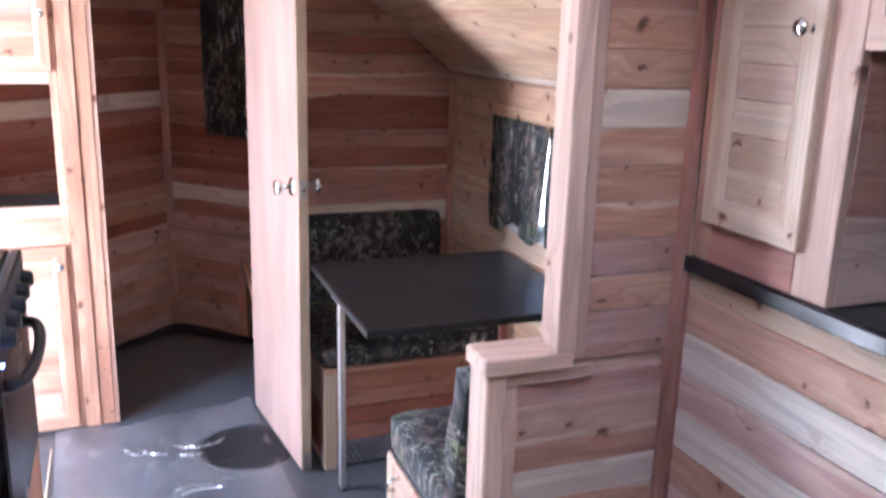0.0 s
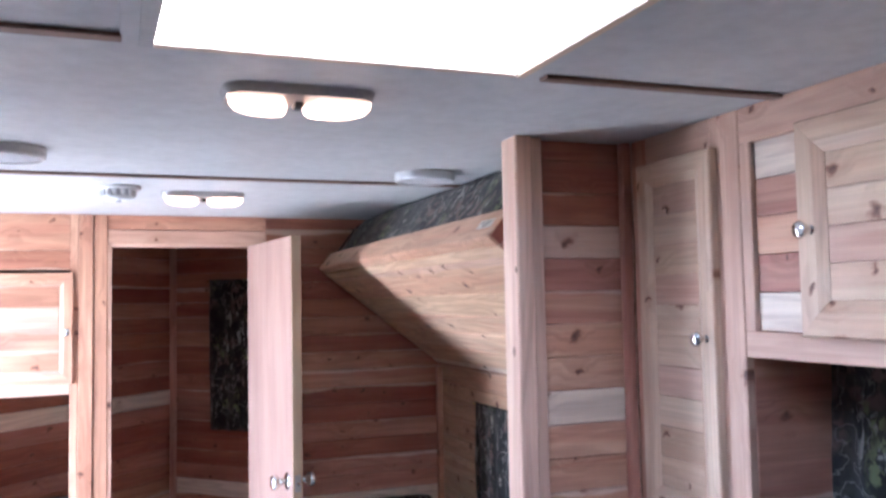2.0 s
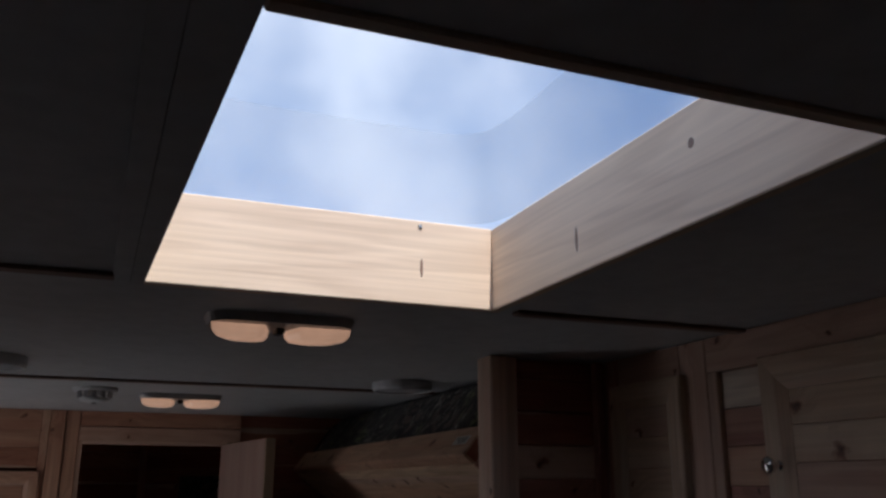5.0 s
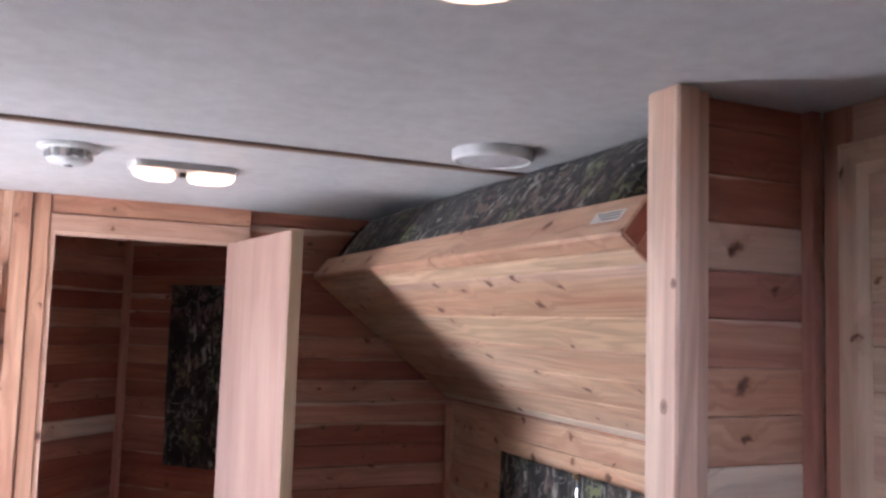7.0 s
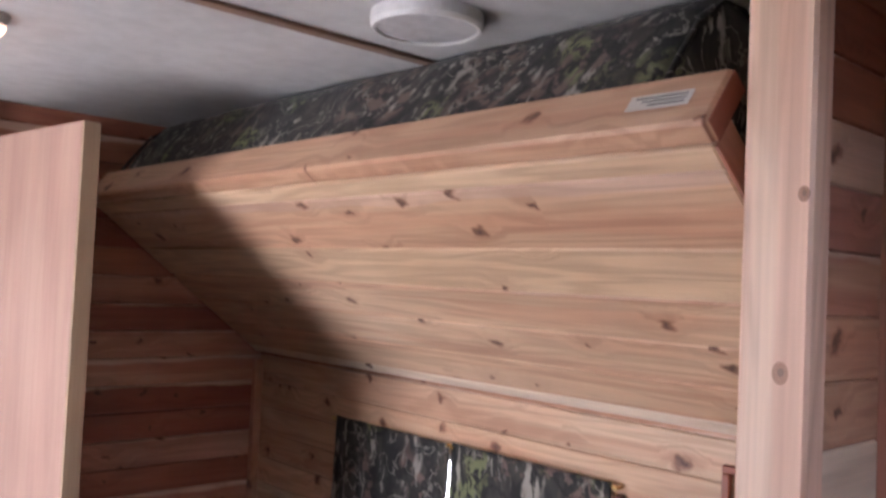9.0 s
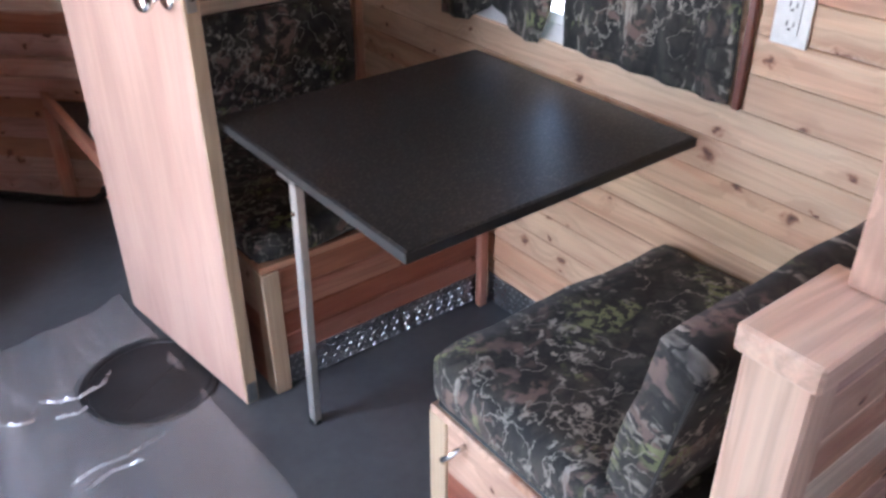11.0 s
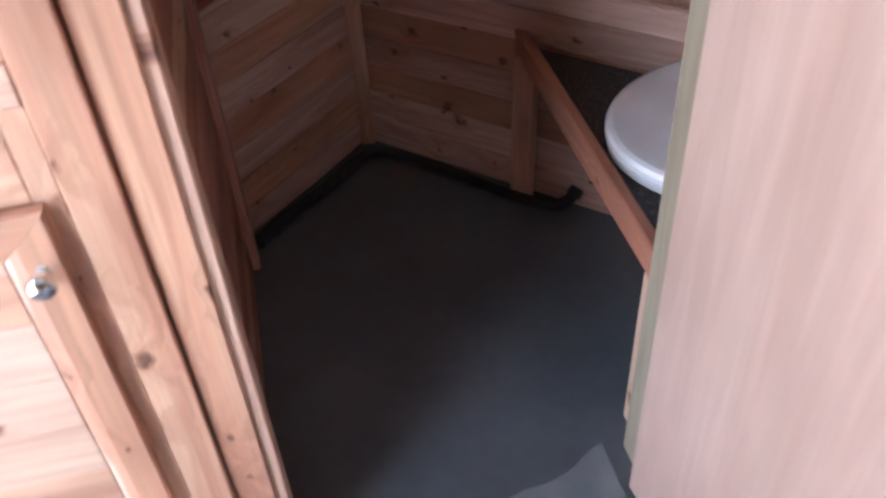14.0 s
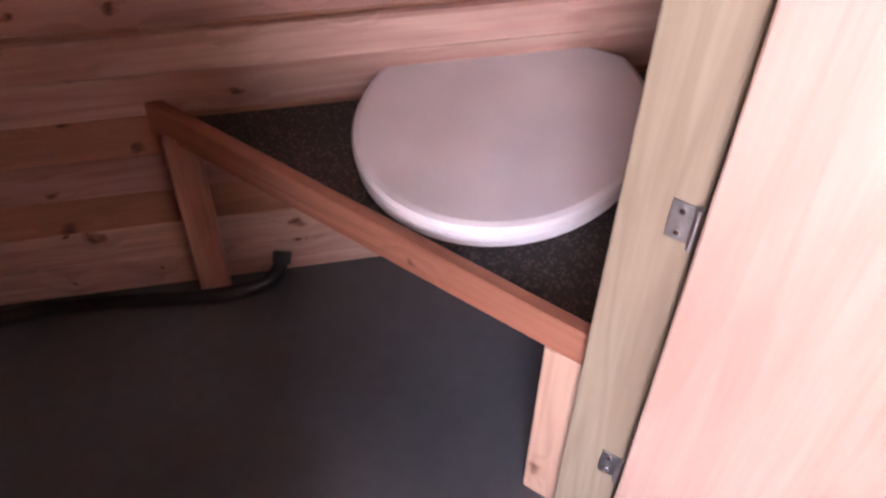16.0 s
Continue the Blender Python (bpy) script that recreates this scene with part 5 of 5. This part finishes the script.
for way in (((0.115, 2.905), (0.150, 2.845), (0.185, 2.862), (0.215, 2.835), (0.265, 2.822)), ((0.285, 2.885), (0.330, 2.852), (0.365, 2.842), (0.440, 2.858), (0.470, 2.905)), ((0.300, 2.800), (0.345, 2.785), (0.380, 2.795)), ((0.262, 2.560), (0.330, 2.578), (0.395, 2.572), (0.505, 2.592)), ((0.285, 2.525), (0.350, 2.545), (0.430, 2.535))):
    bm = bmesh.new()
    last = None
    for i in range(len(way) - 1):
        for q in range(7):
            p = Vector(way[i]).lerp(Vector(way[i + 1]), q / 7)
            d = (Vector(way[i + 1]) - Vector(way[i])).normalized()
            e = Vector((-d.y, d.x))
            wob = noise.noise(Vector((p.x * 60, p.y * 60, 2)))
            p = p + e * 0.008 * wob
            h, wd = 0.007 + 0.012 * noise.noise(Vector((p.x * 70, p.y * 70, 9))), 0.0045 + 0.005 * wob
            cut = [bm.verts.new((p.x - e.x * wd, p.y - e.y * wd, 0.0105)), bm.verts.new((p.x, p.y, 0.0105 + h)), bm.verts.new((p.x + e.x * wd, p.y + e.y * wd, 0.0105))]
            if last:
                for k in (0, 1):
                    bm.faces.new([last[k], last[k + 1], cut[k + 1], cut[k]])
            last = cut
    from_bm("crumpled_fold", bm, FOLD, film_, "sharp crease in the film, its highlight whitened in")


# ---- cabinets ----
def mitred(length, width, t):
    """One side of a door frame: ends cut at 45 degrees, the inner edge sloping down to the panel."""
    bm = bmesh.new()
    rings = []
    for d, h in ((0.0, 0.0), (0.0, t - 0.003), (0.003, t), (width * 0.66, t), (width, 0.0115), (width, 0.0065), (width * 0.5, 0.0)):
        rings.append((bm.verts.new((d + 0.0002, d, h)), bm.verts.new((length - d - 0.0002, d, h))))
    for a, b in zip(rings, rings[1:] + rings[:1]):
        bm.faces.new([a[0], a[1], b[1], b[0]])
    bm.faces.new([r[0] for r in rings])
    bm.faces.new([r[1] for r in rings][::-1])
    return bm


def panel_door(parent_thing, p, u, n, w, h, mats, frame_w=0.055, knob=None, t=0.018, rows_=None, frame_mat=None):
    """A framed door with a boarded panel: p its lower corner, u along its width, n out of its face."""
    p, u, n = Vector(p), Vector(u), Vector(n)
    z = Vector((0, 0, 1))
    fm = frame_mat or PINE
    d = board("door_panel", p + u * w / 2 + n * 0.004 + z * 0.01, p + u * w / 2 + n * 0.004 + z * (h - 0.01), w - 0.02, 0.006, n, TAN, parent_thing, "framed cedar cabinet door")
    for name, q, x, y, length in (("rail", p, u, z, w), ("stile", p + u * w, z, -u, h), ("rail", p + u * w + z * h, -u, -z, w), ("stile", p + z * h, -z, u, h)):
        mm_ = Matrix((x, y, n)).transposed().to_4x4()
        mm_.translation = q
        from_bm(name, mitred(length, frame_w, t), fm, d, m=mm_)
    k = rows_ or max(2, round((h - 2 * frame_w) / 0.075))
    ph = (h - 2 * frame_w) / k
    for i in range(k):
        zc = frame_w + ph * (i + 0.5)
        board("panel_board", p + u * (frame_w + 0.001) + n * 0.0095 + z * zc, p + u * (w - frame_w - 0.001) + n * 0.0095 + z * zc, ph - 0.001, 0.005, n, rng.choice(mats), d, c=0.0015)
    if knob:
        q = Matrix.Translation(p + u * knob[0] + z * knob[1] + n * t) @ n.to_track_quat("Z", "Y").to_matrix().to_4x4()
        from_bm("knob", lathe([(0.009, 0.0), (0.006, 0.004), (0.0055, 0.012), (0.013, 0.018), (0.0155, 0.023), (0.012, 0.028), (0, 0.0295)], 22), CHROME, d, "round chrome knob", q, True)
    return d


# tall wardrobe cabinet and wall cupboard over the galley
G0 = 1.250
tall = thing("tall_cabinet", (1.36, 1.12, 1.083), "tall narrow cedar cabinet standing on the counter", "cabinet")
block("side_panel", (G0 + 0.019, 0.930, 1.084), (FACE - 0.001, 0.946, 1.508), ROSE, tall, along="x")
block("side_panel", (G0 + 0.019, 0.9302, 1.508), (FACE - 0.001, 0.946, CZ - 0.001), ROSE, tall, along="x")
block("side_panel", (G0 + 0.019, 1.290, 1.084), (FACE - 0.001, 1.306, CZ - 0.001), ROSE, tall, along="x")
block("back_panel", (1.452, 0.946, 1.084), (FACE - 0.001, 1.290, CZ - 0.001), RED, tall)
block("face_stile", (G0, 0.930, 1.084), (G0 + 0.019, 1.012, CZ - 0.001), PINE, tall)
block("face_stile", (G0, 1.240, 1.084), (G0 + 0.019, 1.296, CZ - 0.001), ROSE, tall)
block("face_rail", (G0, 1.012, 1.084), (G0 + 0.019, 1.240, 1.185), ROSE, tall)
block("face_rail", (G0, 1.012, 1.90), (G0 + 0.019, 1.240, CZ - 0.001), PINE, tall)
panel_door(tall, (G0, 1.254, 1.165), (0, -1, 0), (-1, 0, 0), 0.258, 0.755, (CABW, CABW, PINE), 0.054, (0.229, 0.375), rows_=10, frame_mat=CABW)
cup = thing("wall_cupboard", (1.36, 0.4, 1.51), "cedar wall cupboard over the galley counter", "cabinet")
block("body_floor", (G0 + 0.019, -0.40, 1.512), (FACE - 0.001, 0.929, 1.528), RED, cup, along="y")
block("bottom_rail", (G0, -0.40, 1.508), (G0 + 0.019, 0.929, 1.558), PINE, cup)
block("top_rail", (G0, -0.40, 1.915), (G0 + 0.019, 0.929, CZ - 0.001), PINE, cup)
block("face_stile", (G0, 0.900, 1.558), (G0 + 0.019, 0.929, 1.915), PINE, cup)
block("face_stile", (G0, -0.40, 1.558), (G0 + 0.019, -0.35, 1.915), PINE, cup)
for k in range(5):
    block("inset_board", (G0 + 0.010, 0.765, 1.5585 + k * 0.0713), (G0 + 0.0185, 0.8995, 1.5585 + (k + 1) * 0.0713 - 0.001), (PALE, ROSE, TAN, ROSE, PALE)[k], cup, along="y", c=0.0015)
block("end_board", (G0 + 0.019, -0.40, 1.53), (FACE - 0.001, -0.384, CZ - 0.001), ROSE, cup, along="x")
panel_door(cup, (G0, 0.768, 1.552), (0, -1, 0), (-1, 0, 0), 0.42, 0.372, (CABW, PINE, PALE, CABW), 0.062, (0.030, 0.182), rows_=4, frame_mat=CABW)
panel_door(cup, (G0, 0.335, 1.552), (0, -1, 0), (-1, 0, 0), 0.42, 0.372, (CABW, PINE, PALE, CABW), 0.062, (0.390, 0.182), rows_=4, frame_mat=CABW)

base = thing("base_cabinet", (1.36, 0.3, 0), "boarded galley base cabinet of mixed cedar", "cabinet")
z_, row = 0.0, 0
pat = (TAN, LROSE, TAN, LROSE, TAN, LROSE, LROSE, TAN, PALE, LROSE, PALE, TAN, CABW, TAN)
while z_ < 1.05:
    t_ = min(z_ + 0.0878, 1.0525) if row else 0.035
    block("front_board", (1.258, -0.80, z_ + 0.001), (1.272, 1.300, t_ - 0.001), pat[row % len(pat)], base, c=0.0035)
    z_, row = t_, row + 1
block("corner_strip", (1.2505, 1.2965, 0.0), (1.272, 1.3145, 1.0525), ROSE, base)
block("carcass", (1.273, -0.80, 0.0), (FACE - 0.001, 1.300, 1.03), ROSE, base)
ctop = thing("worktop", (1.36, 0.3, 1.054), "dark laminate galley worktop with black edge", "worktop")
block("top", (1.250, -0.82, 1.0535), (FACE - 0.001, 1.296, 1.0825), COUNTER, ctop, along="y")
block("edge_band", (1.236, -0.82, 1.0515), (1.2495, 1.296, 1.0835), BLACK, ctop, "black edge band", c=0.003)

# left cabinet beside the closet
lc = thing("corner_cabinet", (-0.35, 3.2, 0), "tall built-in cedar cabinet with open niche", "cabinet")
y0, y1 = 3.164, 3.184
block("face_stile", (-0.045, y0, 0.0), (-0.017, y1, CZ), TAN, lc)
block("face_stile", (-0.695, y0, 0.0), (-0.400, y1, CZ), TAN, lc, along="z")
block("top_board", (-0.400, y0 + 0.001, 1.845), (-0.045, y1, CZ), TAN, lc)
block("top_rail", (-0.400, y0, 1.770), (-0.045, y1, 1.844), RED, lc)
block("niche_rail", (-0.400, y0, 1.296), (-0.045, y1, 1.345), PINE, lc)
block("niche_sill", (-0.400, y0 - 0.006, 0.826), (-0.017, y1, 0.868), PINE, lc)
block("door_rail", (-0.400, y0, 0.722), (-0.045, y1, 0.826), TAN, lc)
block("foot_rail", (-0.400, y0, 0.0), (-0.045, y1, 0.03), PINE, lc)
block("niche_shelf", (-0.695, y1, 0.842), (0.020, 3.46, 0.860), COUNTER, lc, along="x")
block("niche_top", (-0.695, y1, 1.300), (0.020, 3.46, 1.316), ROSE, lc, along="x")
panel_door(lc, (-0.388, y0, 1.338), (1, 0, 0), (0, -1, 0), 0.356, 0.420, (TAN, PINE, ROSE), 0.050, (0.333, 0.195), rows_=4, frame_mat=TAN)
panel_door(lc, (-0.388, y0, 0.016), (1, 0, 0), (0, -1, 0), 0.352, 0.706, (TAN, TAN, PINE), 0.055, (0.330, 0.635), rows_=7, frame_mat=TAN)

# stove in its cabinet by the entry
sc = thing("stove_cabinet", (-0.38, 1.5, 0), "wooden base cabinet holding the stove", "cabinet")
block("side_board", (-0.69, 1.30, 0.0), (-0.060, 1.318, 0.812), ROSE, sc, along="x")
block("side_board", (-0.69, 1.80, 0.0), (-0.060, 1.818, 0.812), ROSE, sc, along="x")
block("front_board", (-0.062, 1.318, 0.10), (-0.046, 1.80, 0.627), TAN, sc)
block("plinth", (-0.10, 1.318, 0.0), (-0.084, 1.80, 0.10), BLACKP, sc)
st = thing("stove", (-0.38, 1.55, 0.628), "black gas stove with bowed oven handle", "stove")
block("body", (-0.68, 1.320, 0.629), (-0.064, 1.798, 1.057), BLACK, st, c=0.006)
block("oven_door", (-0.0635, 1.326, 0.637), (-0.042, 1.792, 0.952), BLACK, st, "black glass oven door", c=0.005)
block("control_panel", (-0.0635, 1.326, 0.958), (-0.040, 1.792, 1.056), BLACKP, st, c=0.005)
hp = []
for k in range(13):
    a = math.pi * k / 12
    hp.append((-0.040 + 0.036 * math.sin(a) ** 0.7, 1.56 - 0.17 * math.cos(a), 0.917))
from_bm("oven_handle", tube(hp, 0.011, 10), BLACKP, st, "bowed black handle", smooth=True)
for k in range(5):
    from_bm("control_knob", lathe([(0, 0), (0.019, 0), (0.017, 0.016), (0.012, 0.022), (0, 0.022)], 18), BLACKP, st, m=Matrix.Translation((-0.040, 1.38 + 0.088 * k, 1.007)) @ pose(0, 0, 0, 0, 90, 0))
from_bm("pilot_lamp", lathe([(0, 0), (0.004, 0), (0.003, 0.003), (0, 0.003)], 10), BLUELED, st, m=Matrix.Translation((-0.040, 1.345, 0.972)) @ pose(0, 0, 0, 0, 90, 0))
for k in range(4):
    bx, by = -0.50 + 0.26 * (k % 2), 1.44 + 0.24 * (k // 2)
    from_bm("burner", lathe([(0, 0.020), (0.030, 0.020), (0.036, 0.012), (0.045, 0.006), (0.045, 0.0), (0, 0)], 20), BLACKP, st, m=Matrix.Translation((bx, by, 1.057)))
    for dx, dy in ((0.09, 0), (0, 0.09)):
        board("grate_bar", (bx - dx, by - dy, 1.087), (bx + dx, by + dy, 1.087), 0.010, 0.010, (0, 0, 1), BLACK, st)
board("grate_bar", (-0.62, 1.34, 1.082), (-0.10, 1.34, 1.082), 0.012, 0.045, (0, 0, 1), BLACK, st)
board("grate_bar", (-0.62, 1.78, 1.082), (-0.10, 1.78, 1.082), 0.012, 0.045, (0, 0, 1), BLACK, st)

# ---- boards of the walls ----
planks(wr, (XR, 1.372, 0), (0, 1, 0), (-1, 0, 0), 1.818, 0.0, 1.42, "right", special={17: BUNKW, 18: TAN, 16: BUNKW, 8: BUNKW, 7: BUNKY}, holes=[(WIN1[0] - 1.372, WIN1[1] - 1.372, WIN1[2], WIN1[3])])
planks(wr, (XR, -0.80, 1.083), (0, 1, 0), (-1, 0, 0), 1.73, 0.0, 0.43, "right", holes=[(0.90, 1.72, 0.067, 0.387)])
planks(wf, (0.668, YF, 0), (1, 0, 0), (0, -1, 0), XR - 0.012 - 0.668, 0.0, CZ, "far", special={10: PALE, 11: ROSE})
planks(nl, APEX, (-S, -S, 0), (S, -S, 0), 1.50, 0.0, CZ, "nose", special={0: LROSE, 1: TAN, 2: LROSE, 3: TAN, 4: LROSE, 5: TAN, 6: LROSE, 7: RED, 9: TAN, 15: PALE})
planks(nr, APEX, (S, -S, 0), (-S, -S, 0), 1.50, 0.0, CZ, "nose", special={0: LROSE, 1: LROSE, 2: TAN, 3: LROSE, 4: TAN, 5: LROSE, 6: TAN, 7: LROSE, 9: PALE})
planks(side, (0.058, YF + 0.016, 0), (0, 1, 0), (1, 0, 0), 0.63, 0.0, CZ, "nose")
planks(pt, (0.872, 1.330, 0), (1, 0, 0), (0, -1, 0), 0.356, 0.0, 0.035, "part")
planks(pt, (0.872, 1.330, 0), (1, 0, 0), (0, -1, 0), 0.356, 0.035, 0.838, "part", special={10: LROSE, 9: PINE, 8: ROSE, 7: PALE, 6: TAN, 5: LROSE, 4: PALE, 3: LROSE})
planks(pt, (1.018, 1.330, 0.868), (1, 0, 0), (0, -1, 0), 0.210, 0.0, 0.029, "part")
planks(pt, (1.018, 1.330, 0.897), (1, 0, 0), (0, -1, 0), 0.210, 0.0, CZ - 0.897, "part", special={0: LROSE, 1: TAN, 2: LROSE, 3: TAN, 4: TAN, 5: TAN, 6: PALE, 7: TAN, 8: TAN, 9: ROSE, 10: ROSE, 11: PINE, 12: RED, 13: RED, 14: RED})
